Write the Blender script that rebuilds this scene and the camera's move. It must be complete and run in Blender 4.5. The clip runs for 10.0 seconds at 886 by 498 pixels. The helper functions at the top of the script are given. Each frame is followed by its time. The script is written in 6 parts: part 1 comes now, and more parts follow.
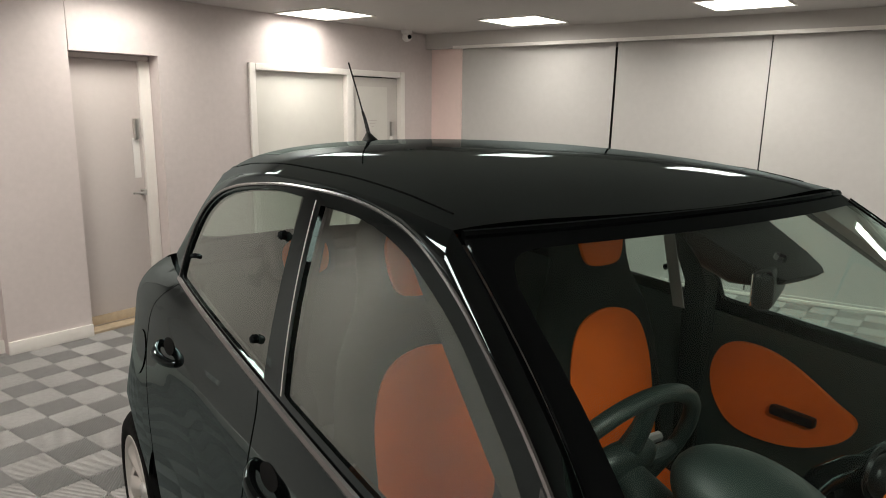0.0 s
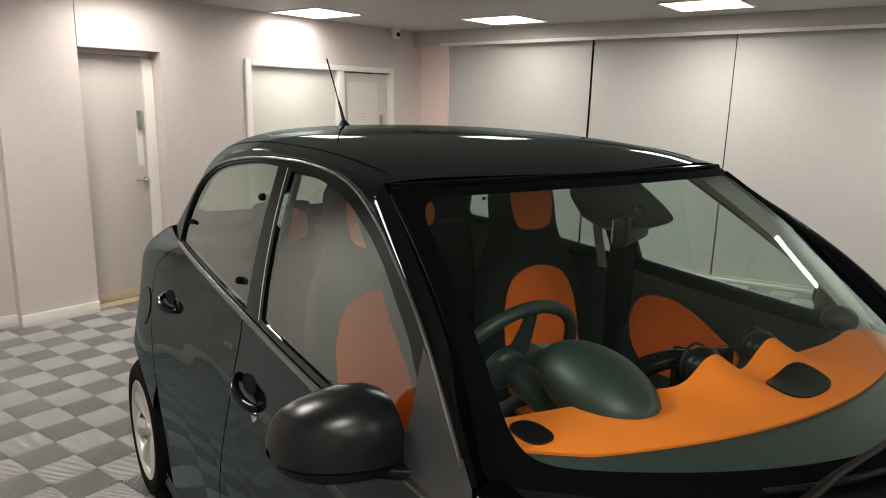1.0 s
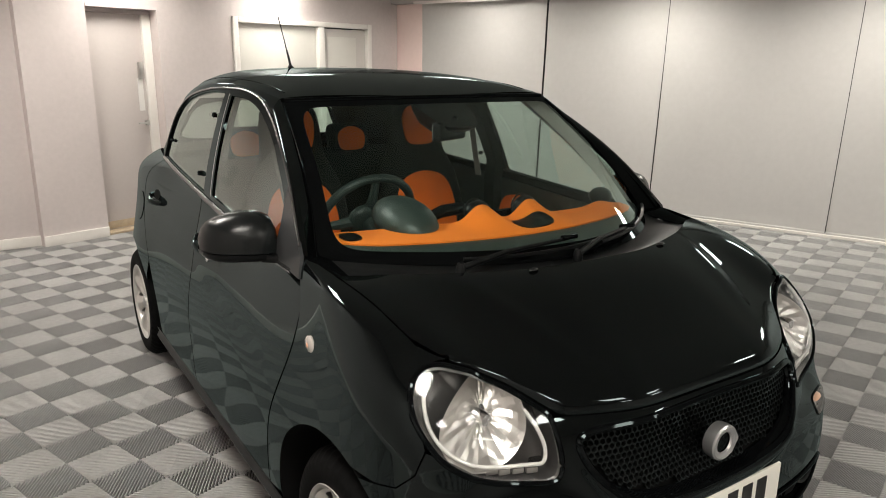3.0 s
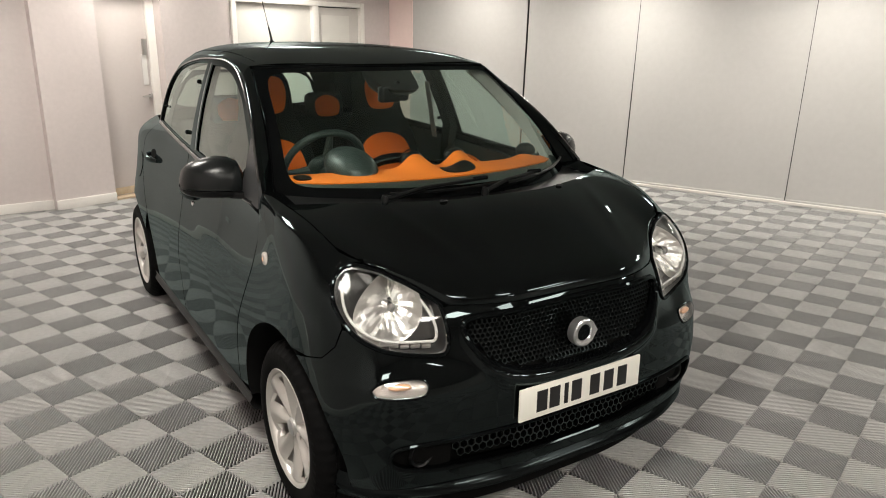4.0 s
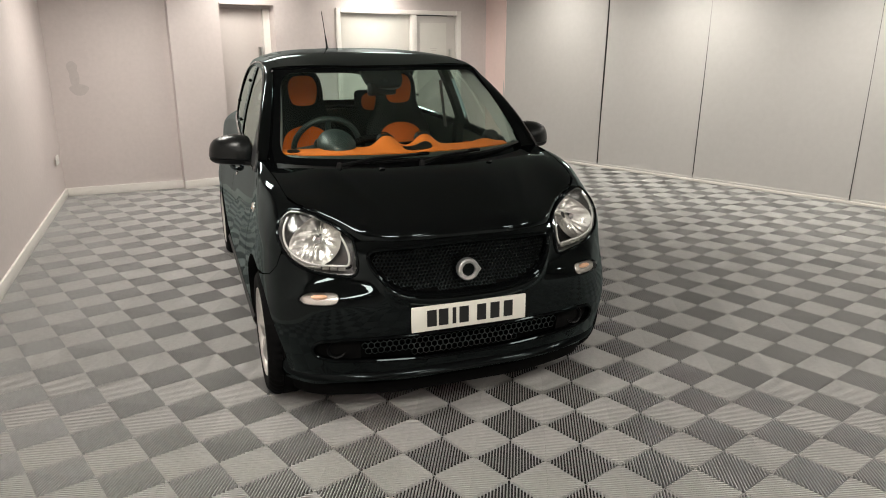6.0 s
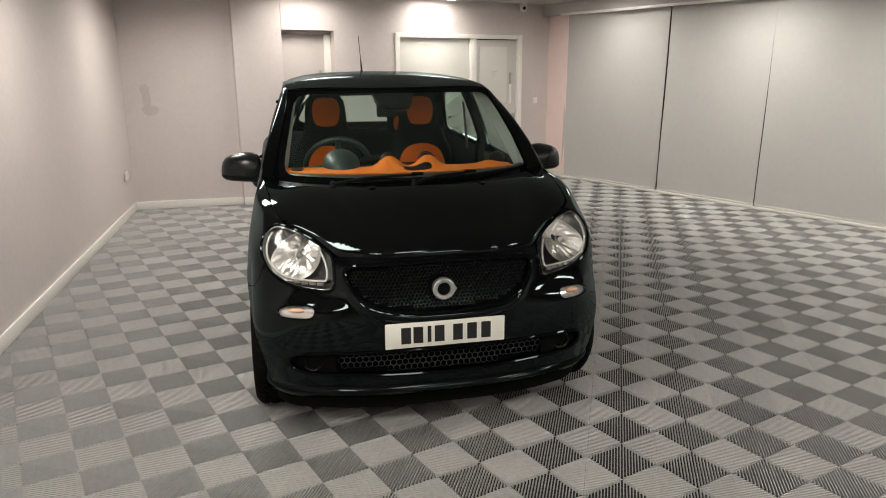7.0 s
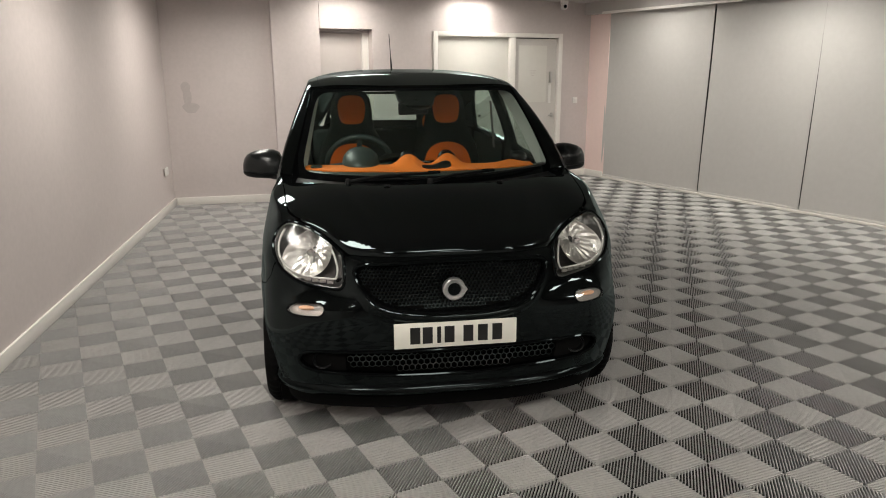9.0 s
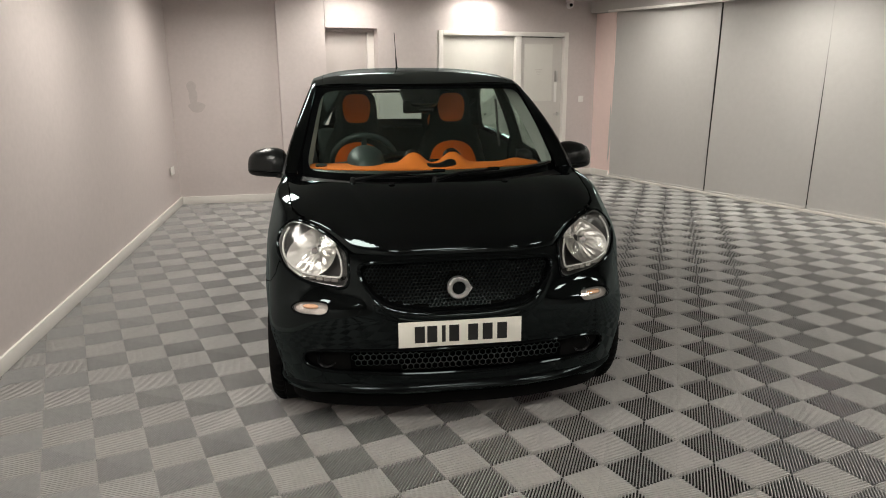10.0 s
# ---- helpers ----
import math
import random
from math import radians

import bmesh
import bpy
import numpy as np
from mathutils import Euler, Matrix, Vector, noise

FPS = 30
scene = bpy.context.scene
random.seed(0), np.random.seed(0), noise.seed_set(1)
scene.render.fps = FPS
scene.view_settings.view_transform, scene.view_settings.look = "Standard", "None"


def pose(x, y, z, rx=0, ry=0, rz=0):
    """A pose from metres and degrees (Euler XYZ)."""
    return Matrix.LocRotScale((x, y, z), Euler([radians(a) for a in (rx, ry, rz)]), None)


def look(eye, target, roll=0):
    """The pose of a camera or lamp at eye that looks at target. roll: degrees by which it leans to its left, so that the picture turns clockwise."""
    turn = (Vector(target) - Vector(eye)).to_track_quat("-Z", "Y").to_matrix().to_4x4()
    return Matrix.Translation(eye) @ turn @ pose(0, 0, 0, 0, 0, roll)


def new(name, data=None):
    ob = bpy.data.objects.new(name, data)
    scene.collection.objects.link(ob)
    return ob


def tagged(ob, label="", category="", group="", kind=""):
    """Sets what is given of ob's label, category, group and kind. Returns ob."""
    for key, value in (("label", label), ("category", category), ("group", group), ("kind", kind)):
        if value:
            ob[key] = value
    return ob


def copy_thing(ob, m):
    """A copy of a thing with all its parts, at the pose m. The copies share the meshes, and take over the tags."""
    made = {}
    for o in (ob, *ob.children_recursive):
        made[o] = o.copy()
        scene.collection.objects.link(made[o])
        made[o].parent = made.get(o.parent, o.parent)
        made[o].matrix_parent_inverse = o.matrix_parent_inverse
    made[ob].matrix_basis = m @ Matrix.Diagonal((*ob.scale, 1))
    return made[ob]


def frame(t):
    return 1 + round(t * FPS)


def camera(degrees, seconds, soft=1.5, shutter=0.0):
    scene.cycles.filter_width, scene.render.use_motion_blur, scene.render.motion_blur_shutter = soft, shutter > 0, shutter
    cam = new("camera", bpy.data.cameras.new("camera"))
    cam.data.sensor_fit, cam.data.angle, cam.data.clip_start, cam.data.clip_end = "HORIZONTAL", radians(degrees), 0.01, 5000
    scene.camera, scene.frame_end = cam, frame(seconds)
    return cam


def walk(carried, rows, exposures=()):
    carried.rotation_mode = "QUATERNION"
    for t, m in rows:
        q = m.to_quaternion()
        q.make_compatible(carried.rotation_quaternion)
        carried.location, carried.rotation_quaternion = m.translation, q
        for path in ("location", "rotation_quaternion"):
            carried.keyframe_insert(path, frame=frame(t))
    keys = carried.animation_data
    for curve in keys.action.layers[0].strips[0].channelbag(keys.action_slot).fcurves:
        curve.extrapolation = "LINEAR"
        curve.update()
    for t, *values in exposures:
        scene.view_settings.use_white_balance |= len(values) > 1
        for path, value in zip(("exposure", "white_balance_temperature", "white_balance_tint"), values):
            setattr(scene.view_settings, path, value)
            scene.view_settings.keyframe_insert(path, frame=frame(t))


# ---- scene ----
cam = camera(63.3, 10.0, 1.0)
PATH = [
    (0, (-1.234, 0.497, 1.649), (-0.139, 2.125, 1.26), 0.4),
    (0.5, (-1.28, 0.302, 1.634), (-0.181, 1.928, 1.246), 0.4),
    (1, (-1.342, 0.069, 1.625), (-0.249, 1.695, 1.228), 0.6),
    (1.5, (-1.385, -0.17, 1.605), (-0.3, 1.461, 1.201), 0.4),
    (2, (-1.428, -0.442, 1.595), (-0.351, 1.189, 1.171), 0.3),
    (2.5, (-1.456, -0.714, 1.595), (-0.389, 0.914, 1.135), 0.4),
    (3.8, (-1.518, -1.437, 1.559), (-0.486, 0.182, 1.002), 0.6),
    (4, (-1.525, -1.569, 1.562), (-0.501, 0.056, 1.003), 0.5),
    (4.5, (-1.5, -1.884, 1.56), (-0.519, -0.235, 0.997), 0.4),
    (5, (-1.426, -2.179, 1.562), (-0.543, -0.476, 0.997), 0.4),
    (5.2, (-1.379, -2.293, 1.56), (-0.544, -0.565, 0.997), 0.3),
    (6.3, (-0.937, -2.735, 1.58), (-0.347, -0.9, 1.046), -0.4),
    (6.5, (-0.843, -2.768, 1.58), (-0.296, -0.914, 1.067), -0.4),
    (7, (-0.64, -2.815, 1.568), (-0.215, -0.923, 1.078), -0.4),
    (7.5, (-0.53, -2.828, 1.562), (-0.177, -0.92, 1.075), -0.3),
    (8, (-0.497, -2.823, 1.56), (-0.176, -0.91, 1.072), -0.3),
    (8.5, (-0.495, -2.81, 1.556), (-0.185, -0.895, 1.068), -0.3),
    (9, (-0.49, -2.8, 1.556), (-0.19, -0.884, 1.066), -0.3),
    (9.5, (-0.489, -2.795, 1.551), (-0.198, -0.878, 1.061), -0.3),
    (10, (-0.484, -2.792, 1.549), (-0.2, -0.874, 1.058), -0.4),
]
EXPOSE = [(0, 0.34), (1, 0.44), (2.5, 0.57), (4, 0.78), (5, 0.71), (6.5, 0.51), (8, 0.39), (10, 0.34)]
walk(cam, [(t, look(eye, target, roll)) for t, eye, target, roll in PATH], EXPOSE)

# ---- world and light -------------------------------------------------------
world = bpy.data.worlds.new("world")
scene.world = world
world.use_nodes = True
world.node_tree.nodes["Background"].inputs[0].default_value = (0.5, 0.5, 0.52, 1)
world.node_tree.nodes["Background"].inputs[1].default_value = 0.02
PANEL_GLOW = 6.5
PANEL_WATTS = 17.5
DIM_WATTS = 7.6

# ---- materials -------------------------------------------------------------
def material(name, colour, rough=0.5, metal=0.0, grain=0.0, scale=20.0, bump=0.0, coat=0.0, wear=0.0, spec=0.5, object_vary=0.0):
    """Principled surface with noise at two scales in colour, roughness and relief."""
    m = bpy.data.materials.new(name)
    m.use_nodes = True
    nt = m.node_tree
    b = nt.nodes["Principled BSDF"]
    b.inputs["Base Color"].default_value = (*colour, 1)
    b.inputs["Roughness"].default_value = rough
    b.inputs["Metallic"].default_value = metal
    b.inputs["Specular IOR Level"].default_value = spec
    b.inputs["Coat Weight"].default_value = coat
    b.inputs["Coat Roughness"].default_value = 0.015
    b.inputs["Coat IOR"].default_value = 1.45
    if grain or bump or wear:
        tc = nt.nodes.new("ShaderNodeTexCoord")
        fine = nt.nodes.new("ShaderNodeTexNoise")
        fine.inputs["Scale"].default_value = scale
        fine.inputs["Detail"].default_value = 6
        nt.links.new(tc.outputs["Object"], fine.inputs["Vector"])
        big = nt.nodes.new("ShaderNodeTexNoise")
        big.inputs["Scale"].default_value = scale * 0.06
        big.inputs["Detail"].default_value = 4
        nt.links.new(tc.outputs["Object"], big.inputs["Vector"])
        mix = nt.nodes.new("ShaderNodeMath")
        mix.operation = "ADD"
        nt.links.new(fine.outputs["Fac"], mix.inputs[0])
        nt.links.new(big.outputs["Fac"], mix.inputs[1])
        ramp = nt.nodes.new("ShaderNodeMapRange")
        ramp.inputs["From Min"].default_value, ramp.inputs["From Max"].default_value = 0.6, 1.4
        ramp.inputs["To Min"].default_value, ramp.inputs["To Max"].default_value = 1 - grain, 1 + grain
        nt.links.new(mix.outputs[0], ramp.inputs["Value"])
        tint = nt.nodes.new("ShaderNodeVectorMath")
        tint.operation = "SCALE"
        tint.inputs[0].default_value = colour
        if object_vary:
            info = nt.nodes.new("ShaderNodeObjectInfo")
            vary = nt.nodes.new("ShaderNodeMapRange")
            vary.inputs["To Min"].default_value, vary.inputs["To Max"].default_value = 1 - object_vary, 1 + object_vary
            nt.links.new(info.outputs["Random"], vary.inputs["Value"])
            mul = nt.nodes.new("ShaderNodeMath")
            mul.operation = "MULTIPLY"
            nt.links.new(ramp.outputs[0], mul.inputs[0])
            nt.links.new(vary.outputs[0], mul.inputs[1])
            nt.links.new(mul.outputs[0], tint.inputs["Scale"])
        else:
            nt.links.new(ramp.outputs[0], tint.inputs["Scale"])
        nt.links.new(tint.outputs[0], b.inputs["Base Color"])
        if wear:
            rr = nt.nodes.new("ShaderNodeMapRange")
            rr.inputs["From Min"].default_value, rr.inputs["From Max"].default_value = 0.3, 0.7
            rr.inputs["To Min"].default_value, rr.inputs["To Max"].default_value = max(0, rough - wear), min(1, rough + wear)
            nt.links.new(big.outputs["Fac"], rr.inputs["Value"])
            nt.links.new(rr.outputs[0], b.inputs["Roughness"])
        if bump:
            bp = nt.nodes.new("ShaderNodeBump")
            bp.inputs["Strength"].default_value = bump
            bp.inputs["Distance"].default_value = 0.002
            nt.links.new(fine.outputs["Fac"], bp.inputs["Height"])
            nt.links.new(bp.outputs[0], b.inputs["Normal"])
    return m


def glass_material(name, tint, rough=0.0, mirror=0.06, power=3.2, gloss=(0.80, 1.0, 0.93), edge=0.88):
    """Thin pane: tinted see-through with a Fresnel gloss."""
    m = bpy.data.materials.new(name)
    m.use_nodes = True
    nt = m.node_tree
    nt.nodes.remove(nt.nodes["Principled BSDF"])
    out = nt.nodes["Material Output"]
    tr = nt.nodes.new("ShaderNodeBsdfTransparent")
    tr.inputs[0].default_value = (*tint, 1)
    gl = nt.nodes.new("ShaderNodeBsdfGlossy")
    gl.inputs["Roughness"].default_value = rough
    gl.inputs["Color"].default_value = (*gloss, 1)
    lw = nt.nodes.new("ShaderNodeLayerWeight")
    lw.inputs["Blend"].default_value = 0.5
    pw = nt.nodes.new("ShaderNodeMath")
    pw.operation = "POWER"
    pw.inputs[1].default_value = power
    nt.links.new(lw.outputs["Facing"], pw.inputs[0])
    fr = nt.nodes.new("ShaderNodeMath")
    fr.operation = "MULTIPLY_ADD"
    fr.inputs[1].default_value, fr.inputs[2].default_value = edge, mirror
    nt.links.new(pw.outputs[0], fr.inputs[0])
    mx = nt.nodes.new("ShaderNodeMixShader")
    nt.links.new(fr.outputs[0], mx.inputs[0])
    nt.links.new(tr.outputs[0], mx.inputs[1])
    nt.links.new(gl.outputs[0], mx.inputs[2])
    nt.links.new(mx.outputs[0], out.inputs[0])
    return m


def glow_material(name, colour, strength):
    m = bpy.data.materials.new(name)
    m.use_nodes = True
    b = m.node_tree.nodes["Principled BSDF"]
    b.inputs["Base Color"].default_value = (0.8, 0.8, 0.8, 1)
    b.inputs["Emission Color"].default_value = (*colour, 1)
    b.inputs["Emission Strength"].default_value = strength
    return m


M_WALL = material("wall_paint", (0.570, 0.510, 0.496), 0.62, grain=0.055, scale=26, bump=0.08, wear=0.06)
M_PINK = material("pink_paint", (0.83, 0.66, 0.62), 0.6, grain=0.03, scale=20, bump=0.06)
M_CEIL = material("ceiling_paint", (0.48, 0.46, 0.44), 0.8, grain=0.03, scale=20, bump=0.05)
M_WHITE = material("white_gloss_paint", (0.76, 0.73, 0.69), 0.35, grain=0.03, scale=30, bump=0.04)
M_LEAF = material("pale_grey_door", (0.56, 0.53, 0.50), 0.4, grain=0.03, scale=30)
M_DOOR = material("grey_door_paint", (0.52, 0.47, 0.45), 0.45, grain=0.03, scale=30)
M_BOARD = material("whiteboard", (0.64, 0.62, 0.575), 0.4, grain=0.03, scale=12)
M_BLIND = material("blind_fabric", (0.495, 0.482, 0.467), 0.55, grain=0.04, scale=18, bump=0.06, wear=0.08)
M_SHADOWGAP = material("painted_gap_shade", (0.03, 0.03, 0.03), 0.8)
M_STEEL = material("brushed_steel", (0.55, 0.54, 0.52), 0.3, metal=1.0, grain=0.05, scale=60)
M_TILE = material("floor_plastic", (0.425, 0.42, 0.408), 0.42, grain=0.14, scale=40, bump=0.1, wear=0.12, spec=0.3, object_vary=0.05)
# same plastic with the shade between ribs put into its colour; diagonal strips too
M_TILE_SHADE_STRIP = material("floor_plastic_shade_strip", (0.335, 0.333, 0.326), 0.42, grain=0.14, scale=40, bump=0.1, wear=0.12, spec=0.3, object_vary=0.05)
M_TILEBASE = material("floor_slot", (0.012, 0.012, 0.012), 0.9, grain=0.1, scale=40)
M_PANEL = glow_material("panel_light", (1.0, 0.955, 0.87), PANEL_GLOW)
M_WOOD = material("door_threshold", (0.45, 0.36, 0.25), 0.5, grain=0.15, scale=30)
M_PLASTIC_W = material("white_plastic", (0.75, 0.73, 0.70), 0.3)
M_STAIN = material("scuffed_paint", (0.475, 0.43, 0.418), 0.7, grain=0.08, scale=30)

def gloss_black(name, colour, base, edge, power, rough=0.012):
    """Black lacquer: dark body under a clear gloss that grows towards grazing."""
    m = bpy.data.materials.new(name)
    m.use_nodes = True
    nt = m.node_tree
    nt.nodes.remove(nt.nodes["Principled BSDF"])
    df = nt.nodes.new("ShaderNodeBsdfDiffuse")
    df.inputs[0].default_value = (*colour, 1)
    gl = nt.nodes.new("ShaderNodeBsdfGlossy")
    gl.inputs["Color"].default_value = (0.78, 0.96, 0.98, 1)
    tc = nt.nodes.new("ShaderNodeTexCoord")
    ns = nt.nodes.new("ShaderNodeTexNoise")
    ns.inputs["Scale"].default_value = 5.0
    ns.inputs["Detail"].default_value = 5
    nt.links.new(tc.outputs["Object"], ns.inputs["Vector"])
    rg = nt.nodes.new("ShaderNodeMapRange")
    rg.inputs["From Min"].default_value, rg.inputs["From Max"].default_value = 0.35, 0.75
    rg.inputs["To Min"].default_value, rg.inputs["To Max"].default_value = rough, rough + 0.03
    nt.links.new(ns.outputs["Fac"], rg.inputs["Value"])
    nt.links.new(rg.outputs[0], gl.inputs["Roughness"])
    lw = nt.nodes.new("ShaderNodeLayerWeight")
    lw.inputs["Blend"].default_value = 0.5
    pw = nt.nodes.new("ShaderNodeMath")
    pw.operation = "POWER"
    pw.inputs[1].default_value = power
    nt.links.new(lw.outputs["Facing"], pw.inputs[0])
    fr = nt.nodes.new("ShaderNodeMath")
    fr.operation = "MULTIPLY_ADD"
    fr.inputs[1].default_value, fr.inputs[2].default_value = edge, base
    nt.links.new(pw.outputs[0], fr.inputs[0])
    mx = nt.nodes.new("ShaderNodeMixShader")
    nt.links.new(fr.outputs[0], mx.inputs[0])
    nt.links.new(df.outputs[0], mx.inputs[1])
    nt.links.new(gl.outputs[0], mx.inputs[2])
    nt.links.new(mx.outputs[0], nt.nodes["Material Output"].inputs[0])
    return m


M_PAINT = gloss_black("black_car_paint", (0.0015, 0.0017, 0.0018), 0.024, 0.36, 2.6, 0.014)
M_BLACK = material("black_plastic", (0.004, 0.0044, 0.0046), 0.36, grain=0.08, scale=300, bump=0.12, spec=0.2)
M_GLOSSBLK = gloss_black("gloss_black_trim", (0.002, 0.0022, 0.0024), 0.013, 0.34, 4.6, 0.03)
M_RUBBER = material("tyre_rubber", (0.0035, 0.0035, 0.0036), 0.75, grain=0.15, scale=80, bump=0.2, spec=0.06)
M_CHIN = gloss_black("satin_chin", (0.0022, 0.0024, 0.0026), 0.014, 0.40, 4.5, 0.14)
M_MESH = gloss_black("gloss_grille", (0.003, 0.003, 0.003), 0.05, 0.5, 3.5, 0.12)
M_MESHUP = gloss_black("upper_grille", (0.003, 0.003, 0.003), 0.022, 0.25, 3.5, 0.28)
M_MIRRORCAP = material("satin_black_cap", (0.006, 0.0074, 0.0076), 0.27, grain=0.06, scale=300, bump=0.05, spec=0.30)
M_SAIL = material("sail_plastic", (0.030, 0.031, 0.032), 0.42, grain=0.08, scale=300, bump=0.08)
M_WAIST = material("satin_trim", (0.17, 0.17, 0.17), 0.25, metal=0.9)
M_EDGE = material("dark_bright_trim", (0.20, 0.20, 0.20), 0.22, metal=0.9)
M_RIM = material("silver_alloy", (0.60, 0.58, 0.55), 0.3, metal=0.65, grain=0.03, scale=40)
M_CHROME = material("chrome", (0.8, 0.8, 0.8), 0.08, metal=1.0)
M_SATIN = material("satin_silver", (0.62, 0.62, 0.62), 0.28, metal=0.9)
M_GREYTRIM = material("dark_grey_trim", (0.009, 0.0095, 0.010), 0.45, spec=0.3, grain=0.06, scale=200)
M_INNER = material("wheel_well", (0.004, 0.004, 0.004), 0.9, spec=0.08)
M_PLATE = material("plate_reflective", (0.82, 0.80, 0.72), 0.4)
M_PLATEBAR = material("plate_black", (0.01, 0.01, 0.01), 0.4)
M_ORANGE = material("orange_fabric", (0.84, 0.185, 0.007), 0.85, grain=0.08, scale=160, bump=0.35)
M_SEATORANGE = material("orange_seat_fabric", (0.87, 0.155, 0.010), 0.9, grain=0.10, scale=160, bump=0.35)
M_SEATBLK = material("black_seat_fabric", (0.010, 0.0135, 0.012), 0.9, grain=0.06, scale=220, spec=0.15)
M_DASH = material("black_dash", (0.020, 0.031, 0.028), 0.45, grain=0.1, scale=250, bump=0.15)
M_PILLAR = material("grey_pillar_trim", (0.42, 0.41, 0.38), 0.75, grain=0.05, scale=90)
M_BELT = material("seat_belt", (0.30, 0.28, 0.26), 0.7)
M_LAMPGREY = material("lamp_housing", (0.11, 0.11, 0.108), 0.30, metal=0.8)
M_AMBER = material("amber_bulb", (0.72, 0.42, 0.26), 0.35)
M_INDBACK = material("indicator_reflector", (0.82, 0.77, 0.72), 0.18, metal=0.7)
M_REFLECT = material("lamp_reflector", (0.56, 0.55, 0.525), 0.33, metal=0.98)
M_DRL = material("light_guide", (0.55, 0.545, 0.52), 0.2)
M_WIN = glass_material("tinted_window", (0.78, 0.87, 0.82), 0.0, 0.085, 2.3, (0.88, 1.0, 0.95), 0.66)
M_WINREAR = glass_material("dark_tinted_window", (0.64, 0.71, 0.67), 0.0, 0.085, 2.3, (0.88, 1.0, 0.95), 0.62)
M_WSCREEN = glass_material("windscreen_glass", (0.84, 0.98, 0.93), 0.0, 0.042, 3.6)
M_LENS = glass_material("clear_lens", (0.95, 0.95, 0.95), 0.0, 0.03, 4.5, (1.0, 1.0, 1.0))


# ---- mesh helpers ----------------------------------------------------------
def build(name, verts, faces, mat, parent=None, label="", smooth=True):
    me = bpy.data.meshes.new(name)
    me.from_pydata([tuple(v) for v in verts], [], [tuple(f) for f in faces])
    me.materials.append(mat)
    if smooth:
        me.shade_smooth()
        me.set_sharp_from_angle(angle=radians(38))
    ob = new(name, me)
    if parent is not None:
        ob.parent = parent
    if label:
        ob["label"] = label
    return ob


def part(name, bm, mat, parent=None, label="", smooth=True):
    bmesh.ops.recalc_face_normals(bm, faces=bm.faces)
    me = bpy.data.meshes.new(name)
    bm.to_mesh(me)
    bm.free()
    me.materials.append(mat)
    if smooth:
        me.shade_smooth()
        me.set_sharp_from_angle(angle=radians(38))
    ob = new(name, me)
    if parent is not None:
        ob.parent = parent
    if label:
        ob["label"] = label
    return ob


def empty(name, at=(0, 0, 0)):
    ob = new(name)
    ob.location = at
    ob.empty_display_size = 0.1
    return ob


def box_bm(size, at=(0, 0, 0), bevel=0.0, turn=None, segments=2, bm=None):
    own = bmesh.new()
    bmesh.ops.create_cube(own, size=1, matrix=Matrix.Diagonal((*size, 1)))
    if bevel:
        bmesh.ops.bevel(own, geom=own.edges[:] + own.verts[:], offset=bevel, segments=segments, affect="EDGES", profile=0.6)
    m = Matrix.Translation(at)
    if turn is not None:
        m = m @ turn.to_4x4()
    own.transform(m)
    if bm is None:
        return own
    me = bpy.data.meshes.new("tmp")
    own.to_mesh(me)
    own.free()
    bm.from_mesh(me)
    bpy.data.meshes.remove(me)
    return bm


def tube(points, radius, sides=8, closed=False, cap=True):
    """Verts and faces of a tube along points; radius a number or a list."""
    pts = [Vector(p) for p in points]
    n = len(pts)
    verts, faces = [], []
    up = Vector((0.13, 0.21, 0.97))
    for i, p in enumerate(pts):
        a = pts[(i - 1) % n] if closed or i > 0 else p
        b = pts[(i + 1) % n] if closed or i < n - 1 else p
        d = (b - a).normalized()
        s = d.cross(up)
        s = s.normalized() if s.length > 1e-4 else Vector((1, 0, 0))
        w = s.cross(d)
        r = radius[i] if isinstance(radius, (list, tuple)) else radius
        for k in range(sides):
            ang = 2 * math.pi * k / sides
            verts.append(p + r * (math.cos(ang) * s + math.sin(ang) * w))
    for i in range(n if closed else n - 1):
        j = (i + 1) % n
        for k in range(sides):
            l = (k + 1) % sides
            faces.append((i * sides + k, i * sides + l, j * sides + l, j * sides + k))
    if cap and not closed:
        faces.append(tuple(range(sides))[::-1])
        faces.append(tuple((n - 1) * sides + k for k in range(sides)))
    return verts, faces


def loft(rows, closed=False):
    """Verts and faces of a grid from rows of equal length."""
    n, m = len(rows), len(rows[0])
    verts = [tuple(p) for r in rows for p in r]
    faces = []
    for i in range(n - 1):
        for j in range(m if closed else m - 1):
            k = (j + 1) % m
            faces.append((i * m + j, i * m + k, (i + 1) * m + k, (i + 1) * m + j))
    return verts, faces


def lathe(profile, sides, axis="x"):
    """Profile rows (radius, height) turned round an axis."""
    rows = []
    for r, h in profile:
        ring = []
        for k in range(sides):
            a = 2 * math.pi * k / sides
            c, s = r * math.cos(a), r * math.sin(a)
            ring.append((h, c, s) if axis == "x" else (c, h, s) if axis == "y" else (c, s, h))
        rows.append(ring)
    return loft(rows, closed=True)


